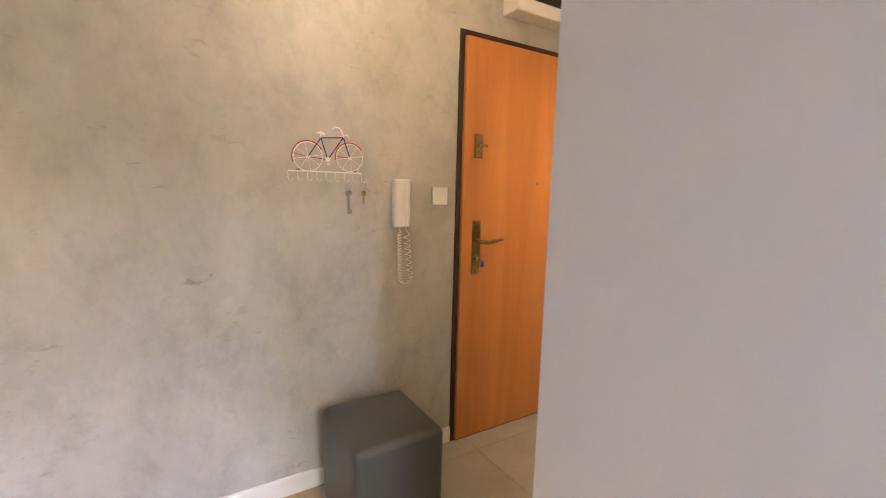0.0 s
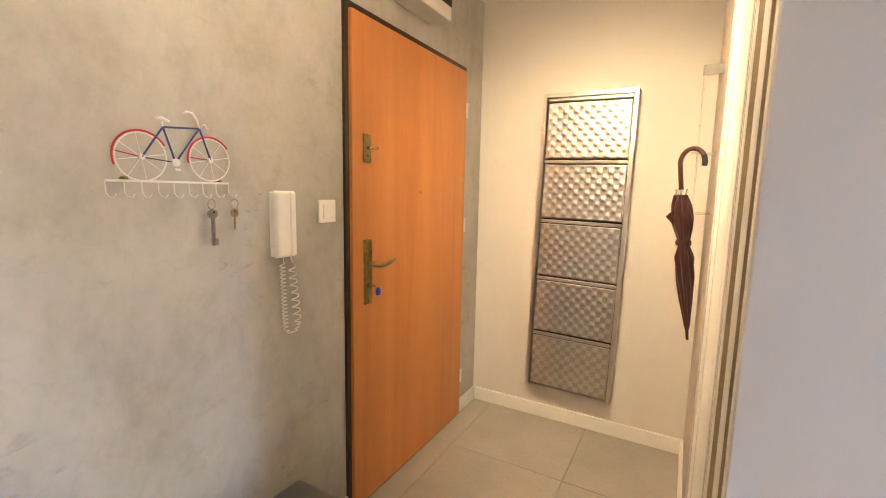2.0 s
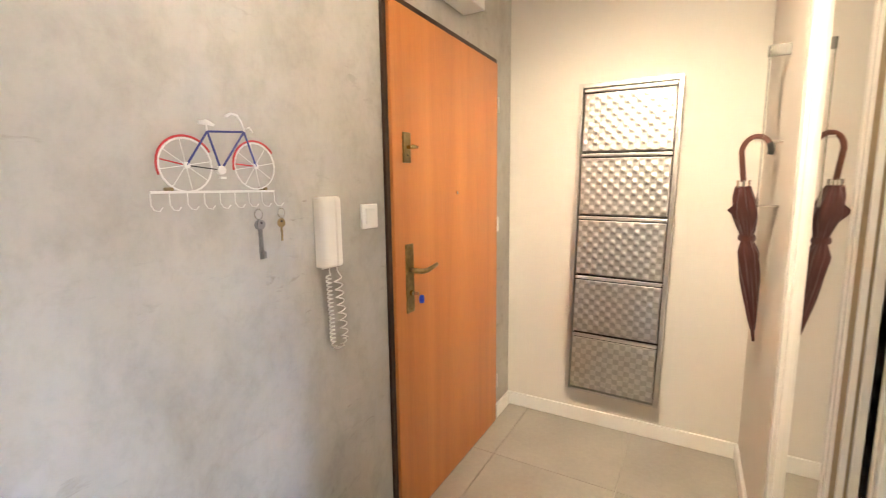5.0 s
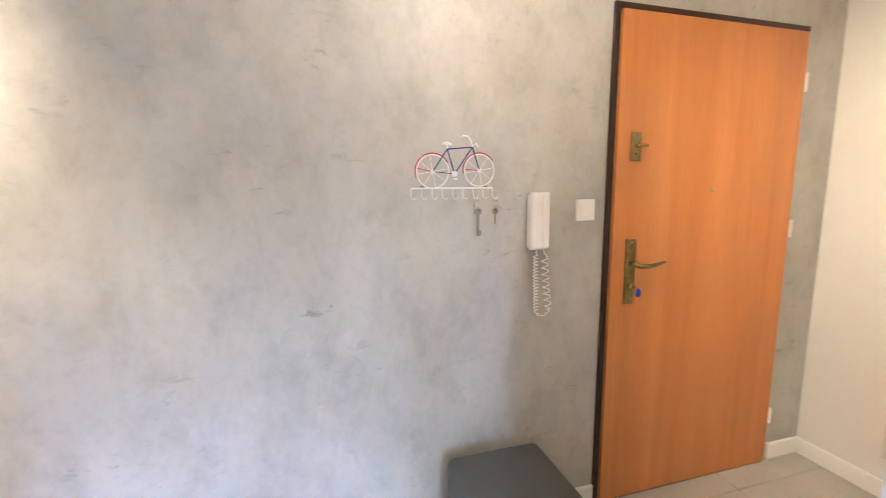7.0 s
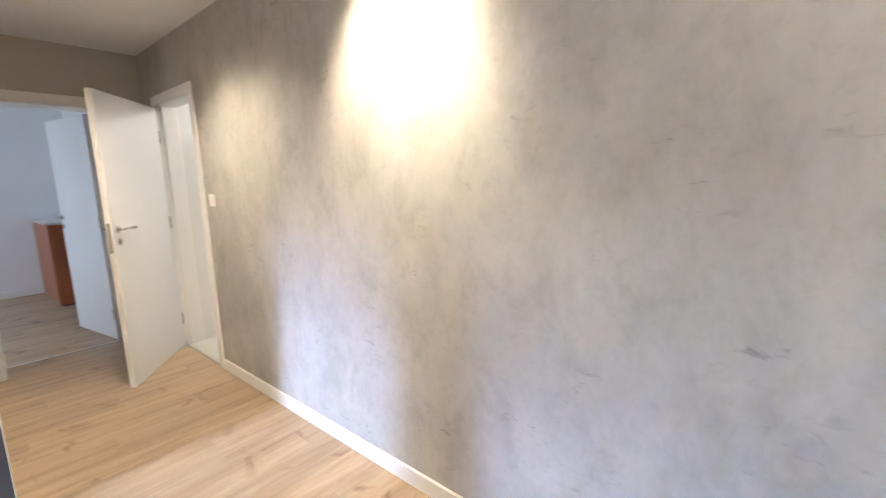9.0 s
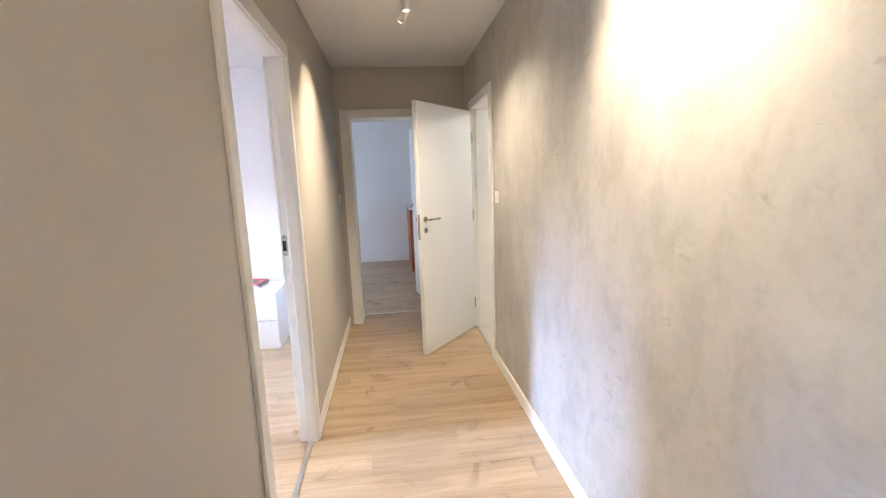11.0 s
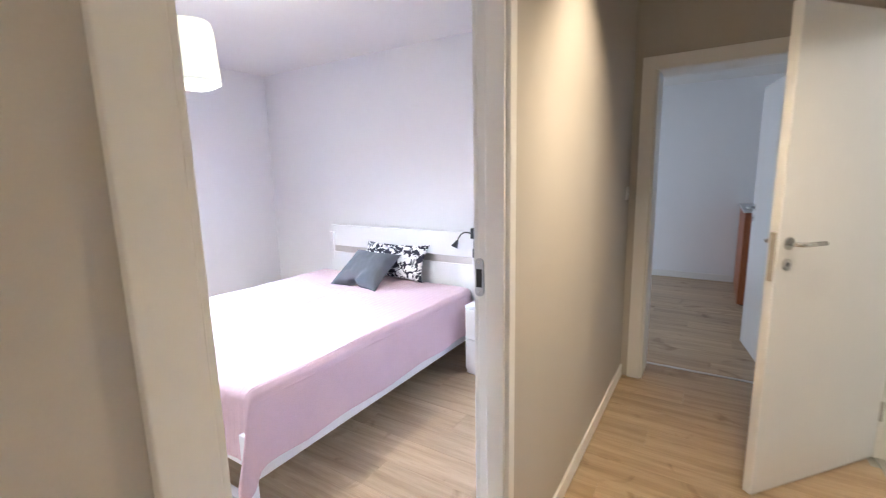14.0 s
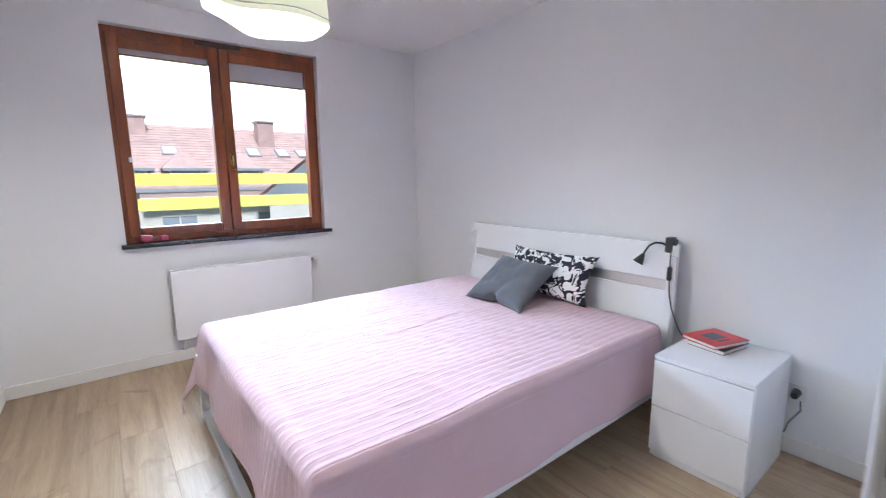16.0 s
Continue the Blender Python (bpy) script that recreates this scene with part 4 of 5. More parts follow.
ceiling_spot(-4.0, -0.62, ((-0.10, (-4.3, -1.25, 1.5)), (0.10, (-3.7, -0.45, 0))), "white two-head ceiling spotlight of the hall")
ceiling_spot(-2.38, -0.45, ((0.0, (-2.37, 0.0, 1.75)),), "white ceiling spotlight aimed at the plaster wall")
ceiling_spot(-0.50, -0.80, ((-0.10, (-1.6, -0.9, 1.6)), (0.10, (1.24, -0.68, 1.25))), "white ceiling spotlight of the entrance")

# ---- far room chest ----
ch = thing("chest", (-8.45, -0.25, 0.0), "reddish brown wooden chest with a pale top beside the far wall", "chest")
part("side_panel", box(bmesh.new(), -8.96, -7.83, -0.497, -0.477, 0.02, 0.985, bevel=0.003), CHERRY, ch)
part("front_panel", box(bmesh.new(), -7.85, -7.825, -0.477, -0.05, 0.02, 0.985, bevel=0.003), CHERRY, ch)
part("body", box(bmesh.new(), -8.955, -7.85, -0.477, -0.05, 0.03, 0.98), CHERRY, ch)
part("top", box(bmesh.new(), -8.965, -7.80, -0.515, -0.04, 0.985, 1.01, bevel=0.004), PANEL, ch, "pale laminated top")
part("plinth", box(bmesh.new(), -8.95, -7.87, -0.47, -0.06, 0.0, 0.03), BLACK, ch)

# ---- bed ----
bed = thing("bed", (-4.47, -3.16, 0.0), "white double bed frame with a slotted headboard and steel strip", "bed")
BX0, BX1, BY0, BY1 = -5.465, -3.435, -3.99, -2.335
part("side_rail", box(bmesh.new(), BX0, BX1, BY1 - 0.03, BY1, 0.15, 0.36, bevel=0.004), LACQUER, bed)
part("side_rail", box(bmesh.new(), BX0, BX1, BY0, BY0 + 0.03, 0.15, 0.36, bevel=0.004), LACQUER, bed)
part("foot_panel", box(bmesh.new(), BX1 - 0.02, BX1, BY0 + 0.03, BY1 - 0.03, 0.19, 0.37, bevel=0.004), LACQUER, bed)
for y in (BY0, BY1 - 0.05):
    part("foot_leg", box(bmesh.new(), BX1 - 0.01, BX1 + 0.03, y, y + 0.05, 0.0, 0.37, bevel=0.004), LACQUER, bed)
    part("head_post", box(bmesh.new(), BX0 - 0.045, BX0 - 0.01, y, y + 0.05, 0.0, 0.90, bevel=0.004), LACQUER, bed)
part("foot_bar", box(bmesh.new(), BX1 - 0.012, BX1 + 0.028, BY0 + 0.05, BY1 - 0.05, 0.004, 0.045, bevel=0.003), LACQUER, bed, "white floor bar of the foot end")
part("mid_beam", box(bmesh.new(), BX0, BX1 - 0.02, -3.19, -3.13, 0.16, 0.22), STEEL, bed)
part("slat_base", box(bmesh.new(), BX0, BX1 - 0.02, BY0 + 0.03, BY1 - 0.03, 0.29, 0.33), LACQUER, bed)


def leaning(z0, z1, d):
    bm = bmesh.new()
    box(bm, -d, d, BY0 + 0.005, BY1 - 0.005, z0, z1, bevel=0.006)
    for v in bm.verts:
        v.co.x += BX0 - 0.10 * (v.co.z - 0.4)
    return bm


part("head_panel_low", leaning(0.36, 0.705, 0.012), LACQUER, bed, "white lower headboard panel")
part("head_strip", leaning(0.69, 0.775, 0.004), STEEL, bed, "satin steel headboard strip")
part("head_panel_top", leaning(0.762, 0.966, 0.012), LACQUER, bed, "white upper headboard panel")
single("mattress", box(bmesh.new(), BX0 + 0.02, BX1 - 0.03, BY0 + 0.035, BY1 - 0.035, 0.33, 0.525, bevel=0.03, seg=3), MATTRESS, "white mattress under the bedspread", "mattress")

# bedspread: hangs over both long sides and the foot, with quilted rows along the bed
LX, LY, DX, DY = 1.925, 1.645, 0.26, 0.30
SX0, SY0 = -5.365, -3.985


def over(s, lim, drop, r=0.045):
    """How far out and how far down a cloth goes at length s past the edge lim."""
    if s <= lim - r:
        return s, 0.0
    q = s - (lim - r)
    a = q / r
    if a < math.pi / 2:
        return lim - r + r * math.sin(a), r * (1 - math.cos(a))
    rest = q - r * math.pi / 2
    return lim + 0.16 * rest, r + 0.985 * rest


def spread(u, v):
    s = u * (LX + DX + 0.02)
    t = -DY + v * (LY + 2 * DY)
    x, dx = over(s, LX, DX)
    if t > LY / 2:
        y, dy = over(t, LY, DY)
    else:
        y, dy = over(LY - t, LY, DY)
        y = LY - y
    low = max(dx, dy) + 0.42 * min(dx, dy)
    if dx > 0.03 and dy > 0.03:
        x += 0.20 * min(dx, dy)
    wr = 0.010 * noise.noise((s * 3.1, t * 1.7, 2.0)) + 0.006 * noise.noise((s * 2.0, t * 9.0, 5.0)) + 0.0022 * noise.noise((s * 16.0, t * 34.0, 3.0))
    wr *= max(0.3, 1 - low / 0.12)
    seam = ((t / 0.040 + 0.30 * noise.noise((s * 2.1, t * 2.0, 1.0))) % 1.0) - 0.5
    rid = -0.0042 * max(0.25, 0.75 + 0.8 * noise.noise((s * 3.1, t * 4.0, 8.0))) * (0.15 + 0.85 * min(1, s / 1.3)) * math.exp(-(seam / 0.055) ** 2)
    rid += 0.0016 * math.cos(2 * math.pi * seam)
    rid *= max(0.0, 1 - dy / 0.05)
    crease = -0.012 * math.exp(-((t - 0.72 - 0.10 * s) / 0.012) ** 2) * math.exp(-((s - 0.95) / 0.25) ** 2)
    fold = (0.008 + 0.008 * noise.noise((s * 5.0, 3.0, 1.0))) * math.sin(s * 13.0 + 1.3 * math.sin(s * 3)) * min(1, dy / 0.2) if dy > 0.05 else 0.0
    foldx = 0.014 * math.sin(t * 11.0 + math.sin(t * 4)) * min(1, dx / 0.2) if dx > 0.05 else 0.0
    side = 1 if t > LY / 2 else -1
    return (SX0 + x + foldx + (rid if dx > 0.06 else 0), SY0 + y + side * fold, 0.545 - low + wr + (rid if low < 0.05 else 0) + crease)


bs = single("bedspread", grid(bmesh.new(), 130, 1000, spread), PINK, "pale pink quilted cotton bedspread draped over the bed", "bedspread", smooth=True, solid=0.006)


hem_line = [spread(0.04 + 0.96 * i / 90, 0.0) for i in range(91)] + [spread(1.0, i / 120) for i in range(1, 121)] + [spread(1.0 - 0.96 * i / 90, 1.0) for i in range(1, 91)]
part("hem", tube(bmesh.new(), hem_line, 0.0045, 6), PINK, bs, "stitched pink hem", smooth=True)
cx0, cy0, cz0 = spread(1.0, 0.0)
tas = part("tassel", tube(bmesh.new(), [(cx0, cy0, cz0), (cx0 + 0.004, cy0 - 0.002, cz0 - 0.03), (cx0 + 0.002, cy0 - 0.004, cz0 - 0.055), (cx0 + 0.004, cy0 - 0.004, cz0 - 0.09)], [0.004, 0.004, 0.009, 0.006], 8), PINK, bs, "small knotted tassel", smooth=True)


def cushion(name, at, w, h, puff, turn, m, label, pinch=0.12, fold=0.0):
    """A stuffed square: thin pinched edges and corners, full middle, and a crease that runs in from the low edge."""
    bm = bmesh.new()
    n = 40
    for sgn in (1, -1):
        def f(u, v, sgn=sgn):
            a, b = 2 * u - 1, 2 * v - 1
            k = max(0.0, (1 - a ** 4) * (1 - b ** 4)) ** 0.55
            pin = 1 - pinch * (1 - a * a) * abs(b) ** 3
            pin2 = 1 - pinch * (1 - b * b) * abs(a) ** 3
            wob = (0.012 * noise.noise((a * 2 + at[0] * 3, b * 2, sgn * 3.0)) + 0.006 * noise.noise((a * 6, b * 4 + a * 2, sgn * 5.0))) * k
            low = max(0.0, -b) ** 1.5
            dent = fold * math.exp(-((a + 0.08 - 0.25 * (1 + b)) / 0.13) ** 2) * low
            return (a * w / 2 * pin2, sgn * (puff / 2 * k + wob - 0.9 * dent * k), b * h / 2 * pin + dent * abs(b) ** 4)
        grid(bm, n, n, f)
    bmesh.ops.remove_doubles(bm, verts=bm.verts[:], dist=0.0008)
    ob = single(name, bm, m, label, "pillow", smooth=True)
    ob.matrix_world = pose(*at, *turn)
    return ob


cushion("pillow", (-5.37, -3.105, 0.700), 0.69, 0.32, 0.11, (-22, 0, 90), BLOTCH, "black and white patterned pillow leaning on the headboard")
cushion("cushion", (-5.10, -3.18, 0.668), 0.47, 0.43, 0.13, (-57, 2, 92), GREYCLOTH, "plain grey cushion lying on the pink bedspread", 0.17, 0.045)

# ---- nightstand ----
ns = thing("nightstand", (-5.29, -2.0, 0.0), "white two-drawer nightstand beside the bed", "nightstand")
NX0, NX1, NY0, NY1, NZ = -5.53, -5.042, -2.210, -1.812, 0.513
part("side", box(bmesh.new(), NX0, NX1 - 0.018, NY0, NY0 + 0.018, 0, NZ - 0.02, bevel=0.0015), LACQUER, ns)
part("side", box(bmesh.new(), NX0, NX1 - 0.018, NY1 - 0.018, NY1, 0, NZ - 0.02, bevel=0.0015), LACQUER, ns)
part("top", box(bmesh.new(), NX0, NX1 + 0.002, NY0 - 0.001, NY1 + 0.001, NZ - 0.02, NZ, bevel=0.002), LACQUER, ns)
part("back", box(bmesh.new(), NX0, NX0 + 0.008, NY0 + 0.018, NY1 - 0.018, 0.02, NZ - 0.02), LACQUER, ns)
part("plinth", box(bmesh.new(), NX1 - 0.03, NX1 - 0.014, NY0 + 0.018, NY1 - 0.018, 0.0, 0.045), LACQUER, ns)
for z0, z1 in ((0.040, 0.2635), (0.268, NZ - 0.025)):
    d = part("drawer_front", box(bmesh.new(), NX1 - 0.016, NX1 + 0.003, NY0 + 0.001, NY1 - 0.001, z0, z1, bevel=0.002), LACQUER, ns)
    part("grip_gap", box(bmesh.new(), NX1 - 0.05, NX1 - 0.02, NY0 + 0.018, NY1 - 0.018, z1 - 0.01, z1 + 0.008), LACQUER, d, "recessed grip")

b1 = thing("book", (-5.38, -2.085, NZ), "red hardback book with a dark picture lying on another", "book", rz=-18)
part("cover", box(bmesh.new(), -0.112, 0.112, -0.092, 0.092, 0.037, 0.040, bevel=0.0008), RED, b1, local=True)
part("back_cover", box(bmesh.new(), -0.112, 0.112, -0.092, 0.092, 0.022, 0.025, bevel=0.0008), RED, b1, local=True)
part("pages", box(bmesh.new(), -0.109, 0.109, -0.089, 0.089, 0.025, 0.037), PAPER, b1, "cream page block", local=True)
part("cover_picture", box(bmesh.new(), -0.045, 0.045, -0.045, 0.030, 0.040, 0.0406), GREYCLOTH, b1, "dark cover picture", local=True)
part("cover_bar", box(bmesh.new(), -0.030, 0.040, 0.042, 0.056, 0.040, 0.0406), BLACK, b1, local=True)
b2 = thing("book", (-5.375, -2.07, NZ), "dark paperback under the red book", "book", rz=-10)
part("cover", box(bmesh.new(), -0.10, 0.10, -0.085, 0.085, 0.018, 0.0205), BLACK, b2, local=True)
part("back_cover", box(bmesh.new(), -0.10, 0.10, -0.085, 0.085, 0.0, 0.002), BLACK, b2, local=True)
part("pages", box(bmesh.new(), -0.098, 0.098, -0.083, 0.083, 0.002, 0.018), PAPER, b2, local=True)

# ---- clip lamp on the headboard ----
cl = thing("clip_lamp", (-5.512, -2.378, 0.96), "small black flexible clip lamp on the headboard", "lamp")
part("clip", box(bmesh.new(), -5.557, -5.497, -2.413, -2.373, 0.915, 1.0, bevel=0.008), BLACK, cl)
part("clip_knob", rod(bmesh.new(), (-5.512, -2.373, 0.975), (-5.512, -2.353, 0.975), 0.018, 14), BLACK, cl)
neck = [(-5.500, -2.400, 0.955), (-5.492, -2.425, 0.966), (-5.480, -2.455, 0.968), (-5.468, -2.482, 0.950), (-5.458, -2.498, 0.920), (-5.452, -2.505, 0.895)]
part("neck", tube(bmesh.new(), neck, 0.006, 10), BLACK, cl, smooth=True)
sh = part("shade", rod(bmesh.new(), (-5.452, -2.504, 0.900), (-5.435, -2.525, 0.850), 0.010, 18, 0.030), BLACK, cl)
cable = [(-5.497, -2.375, 0.925), (-5.470, -2.365, 0.90), (-5.468, -2.362, 0.80), (-5.468, -2.357, 0.70), (-5.468, -2.340, 0.62), (-5.472, -2.322, 0.57), (-5.490, -2.300, 0.50), (-5.532, -2.25, 0.40),
         (-5.537, -2.1, 0.20), (-5.542, -1.95, 0.10), (-5.542, -1.86, 0.09), (-5.542, -1.81, 0.12), (-5.537, -1.80, 0.17), (-5.542, -1.785, 0.20), (-5.537, -1.76, 0.25), (-5.537, -1.765, 0.31)]
fine_cable = []
for a, b in zip(cable, cable[1:]):
    fine_cable += [tuple(Vector(a).lerp(Vector(b), k / 4)) for k in range(4)]
part("cable", tube(bmesh.new(), fine_cable, 0.0032, 6), BLACK, cl, "thin dark cable", smooth=True)
part("inline_switch", box(bmesh.new(), -5.4745, -5.455, -2.373, -2.350, 0.77, 0.845, bevel=0.006), BLACK, cl, "black inline switch")
so = thing("wall_socket", (-5.585, -1.79, 0.315), "white wall socket with a black plug near the floor", "socket")
part("plate", box(bmesh.new(), BW, BW + 0.01, -1.83, -1.75, 0.275, 0.355, bevel=0.003), WPLASTIC, so)
part("plug", rod(bmesh.new(), (BW + 0.01, -1.79, 0.315), (BW + 0.05, -1.79, 0.31), 0.021, 16, 0.016), BLACK, so, "black plug")

# ---- radiator ----
ra = thing("radiator", (-3.91, -4.885, 0.16), "white panel radiator under the window", "radiator")
RX0, RX1 = -4.42, -3.405
part("front_panel", box(bmesh.new(), RX0, RX1, -4.840, -4.820, 0.190, 0.70, bevel=0.006), LACQUER, ra)
part("back_panel", box(bmesh.new(), RX0, RX1, -4.905, -4.890, 0.20, 0.70, bevel=0.004), LACQUER, ra)
part("top_grille", box(bmesh.new(), RX0 + 0.005, RX1 - 0.005, -4.905, -4.841, 0.682, 0.696), LACQUER, ra)
for x in (RX0, RX1 - 0.012):
    part("end_cover", box(bmesh.new(), x, x + 0.012, -4.889, -4.841, 0.21, 0.694, bevel=0.002), LACQUER, ra)
part("valve", rod(bmesh.new(), (RX0, -4.860, 0.665), (RX0 - 0.035, -4.860, 0.665), 0.011, 12), CHROME, ra)
part("valve_cap", rod(bmesh.new(), (RX0 - 0.03, -4.860, 0.665), (RX0 - 0.065, -4.860, 0.665), 0.018, 14), WPLASTIC, ra)
part("pipe", tube(bmesh.new(), [(RX1 - 0.05, -4.865, 0.22), (RX1 - 0.05, -4.865, 0.11), (RX1 - 0.05, -4.885, 0.10), (RX1 - 0.05, -4.945, 0.10)], 0.009, 10), WPLASTIC, ra, "white pipe", smooth=True)
for x in (RX0 + 0.2, RX1 - 0.2):
    part("wall_bracket", box(bmesh.new(), x - 0.02, x + 0.02, BS, -4.905, 0.3, 0.6), WPLASTIC, ra)

# ---- window ----
wi = thing("window_1", (-3.9, -5.05, WZ0), "reddish brown wooden double window with a white blind on each sash", "window", kind="structure")
FY0, FY1 = -5.085, -5.01
fw = 0.05
part("frame_left", box(bmesh.new(), WX1 - fw, WX1, FY0, FY1, WZ0, WZ1, bevel=0.004), MAHOGANY, wi)
part("frame_right", box(bmesh.new(), WX0, WX0 + fw, FY0, FY1, WZ0, WZ1, bevel=0.004), MAHOGANY, wi)
part("frame_top", box(bmesh.new(), WX0 + fw, WX1 - fw, FY0, FY1, WZ1 - fw, WZ1, bevel=0.004), MAHOGANY, wi)
part("frame_bottom", box(bmesh.new(), WX0 + fw, WX1 - fw, FY0, FY1, WZ0, WZ0 + 0.05, bevel=0.004), MAHOGANY, wi)


def sash(x0, x1, blind, side):
    z0, z1 = WZ0 + 0.035, WZ1 - 0.045
    w = 0.068
    y0, y1 = FY0 + 0.015, FY1 + 0.020
    s = part("sash", box(bmesh.new(), x0, x0 + w, y0, y1, z0, z1, bevel=0.006), MAHOGANY, wi, "reddish brown wooden sash")
    part("stile", box(bmesh.new(), x1 - w, x1, y0, y1, z0, z1, bevel=0.006), MAHOGANY, s)
    part("rail_low", box(bmesh.new(), x0 + w, x1 - w, y0, y1, z0, z0 + w, bevel=0.006), MAHOGANY, s)
    part("rail_top", box(bmesh.new(), x0 + w, x1 - w, y0, y1, z1 - w, z1, bevel=0.006), MAHOGANY, s)
    g = part("pane", box(bmesh.new(), x0 + w - 0.008, x1 - w + 0.008, y0 + 0.02, y0 + 0.024, z0 + w - 0.008, z1 - w + 0.008), PANE, s, "clear window pane")
    g.visible_shadow = False
    part("blind_cassette", box(bmesh.new(), x0 + w - 0.004, x1 - w + 0.004, y1 - 0.03, y1 + 0.012, z1 - w - 0.02, z1 - w + 0.045, bevel=0.008), MAHOGANY, s, "brown blind cassette")
    part("blind", box(bmesh.new(), x0 + w, x1 - w, y0 + 0.034, y0 + 0.037, z1 - w - blind, z1 - w), CURTAINWHITE, s, "white roller blind, rolled up")
    part("blind_bar", box(bmesh.new(), x0 + w, x1 - w, y0 + 0.031, y0 + 0.041, z1 - w - blind - 0.010, z1 - w - blind), BRASS, s, "dark blind bar")


sash(-3.870, -3.21, 0.050, 1)
sash(-4.585, -3.874, 0.140, -1)
part("meeting_strip", box(bmesh.new(), -3.892, -3.852, FY0 - 0.004, FY0 + 0.014, WZ0 + 0.035, WZ1 - 0.045, bevel=0.003), MAHOGANY, wi, "reddish brown strip between the sashes")
hd = part("handle_plate", box(bmesh.new(), -3.922, -3.896, -4.991, -4.981, 1.45, 1.53, bevel=0.003), GOLD, wi, "pale brass handle plate")
part("handle", tube(bmesh.new(), [(-3.909, -4.985, 1.52), (-3.909, -4.95, 1.52), (-3.909, -4.945, 1.505), (-3.909, -4.945, 1.41)], 0.008, 10), GOLD, hd, "pale brass window handle", smooth=True)
part("vent", box(bmesh.new(), -4.03, -3.72, -5.01, -4.985, WZ1 - 0.045, WZ1 - 0.018, bevel=0.003), DARKFRAME, wi, "dark trickle vent")
part("chain_holder", rod(bmesh.new(), (-3.265, -4.985, 1.49), (-3.265, -4.975, 1.46), 0.008, 8), WPLASTIC, wi)
setting("window_sill", box(bmesh.new(), -4.645, -3.155, -5.012, -4.875, 0.878, 0.906, bevel=0.004), SILL, "black polished stone window sill", "window sill")
for x, r, h in ((-3.30, 0.038, 0.068), (-3.405, 0.030, 0.052)):
    c = thing("candle_glass", (x, -4.935, 0.906), "pink glass candle holder on the window sill", "candle holder", group="candle glasses")
    part("glass", lathe(bmesh.new(), [(0.0005, 0.001), (r * 0.85, 0.001), (r, 0.008), (r, h), (r - 0.003, h), (r - 0.003, 0.012), (0.0005, 0.012)], (x, -4.935, 0.906), 24), PINKGLASS, c, smooth=True)
    part("wax", rod(bmesh.new(), (x, -4.935, 0.9185), (x, -4.935, 0.906 + h * 0.78), r - 0.0035, 20), WAX, c, "pink wax")

# ---- pendant lamp ----
pe = thing("pendant_lamp", (-3.625, -2.988, H), "lit wavy white fabric pendant lamp over the bed", "pendant lamp")


def shade(u, v):
    a = 2 * math.pi * u
    r = 0.196 + 0.014 * v + 0.004 * math.sin(7 * a)
    low = 1.888 + 0.020 * math.cos(a + 0.40) + 0.0165 * math.cos(2 * a + 0.80) - 0.014 * math.cos(a - 1.17) + 0.006 * math.sin(5 * a)
    top = 2.135 + 0.012 * math.sin(3 * a + 2.0)
    return (-3.625 + r * math.cos(a), -2.988 + r * math.sin(a), top + (low - top) * v)


sd = part("shade", grid(bmesh.new(), 72, 8, shade), SHADE, pe, "glowing white fabric shade", smooth=True)
part("hem", tube(bmesh.new(), [shade(i / 72, 0.93) for i in range(72)], 0.0022, 6, closed=True), CREAM, sd, smooth=True)
part("cord", rod(bmesh.new(), (-3.625, -2.988, 2.02), (-3.625, -2.988, H - 0.04), 0.004, 8), WPLASTIC, pe)
part("canopy", lathe(bmesh.new(), [(0.001, 0.0), (0.05, 0.0), (0.045, -0.03), (0.012, -0.045), (0.001, -0.045)], (-3.625, -2.988, H), 20), WPLASTIC, pe, smooth=True)
part("socket", rod(bmesh.new(), (-3.625, -2.988, 2.02), (-3.625, -2.988, 2.08), 0.02, 14), WPLASTIC, pe)
for k in range(3):
    a = 2 * math.pi * k / 3
    part("spider", rod(bmesh.new(), (-3.625, -2.988, 2.05), (-3.625 + 0.194 * math.cos(a), -2.988 + 0.194 * math.sin(a), 2.09), 0.002, 6), CHROME, sd)

# ---- outside ----
setting("ground", box(bmesh.new(), -400, 400, -700, -5.6, -7.1, -7.0), GRASS, "lawn far below the window", "ground")
setting("backdrop", boxes((-260, 240, -160.5, -160, -7, 150)), glow_mat("bright_overcast_sky", (0.93, 0.96, 1.0), 1.15), "bright white overcast sky behind the houses", "backdrop")
bl = thing("balcony_rail", (-4.3, -6.3, 1.0), "two yellow horizontal boards of a balcony rail", "balcony rail")
for z0, z1 in ((1.285, 1.400), (1.045, 1.165)):
    part("board", box(bmesh.new(), -7.4, -1.2, -6.33, -6.30, z0, z1, bevel=0.004), YELLOW, bl)
for x in (-7.2, -1.4):
    part("post", box(bmesh.new(), x - 0.03, x + 0.03, -6.38, -6.33, -0.2, 1.42), GUTTER, bl)
part("slab", box(bmesh.new(), -7.6, -1.0, -6.45, -5.36, -0.4, -0.2), RENDER, bl, "pale balcony slab")

HY, EZ, RZ, RY = -30.0, 1.0, 4.95, -36.5


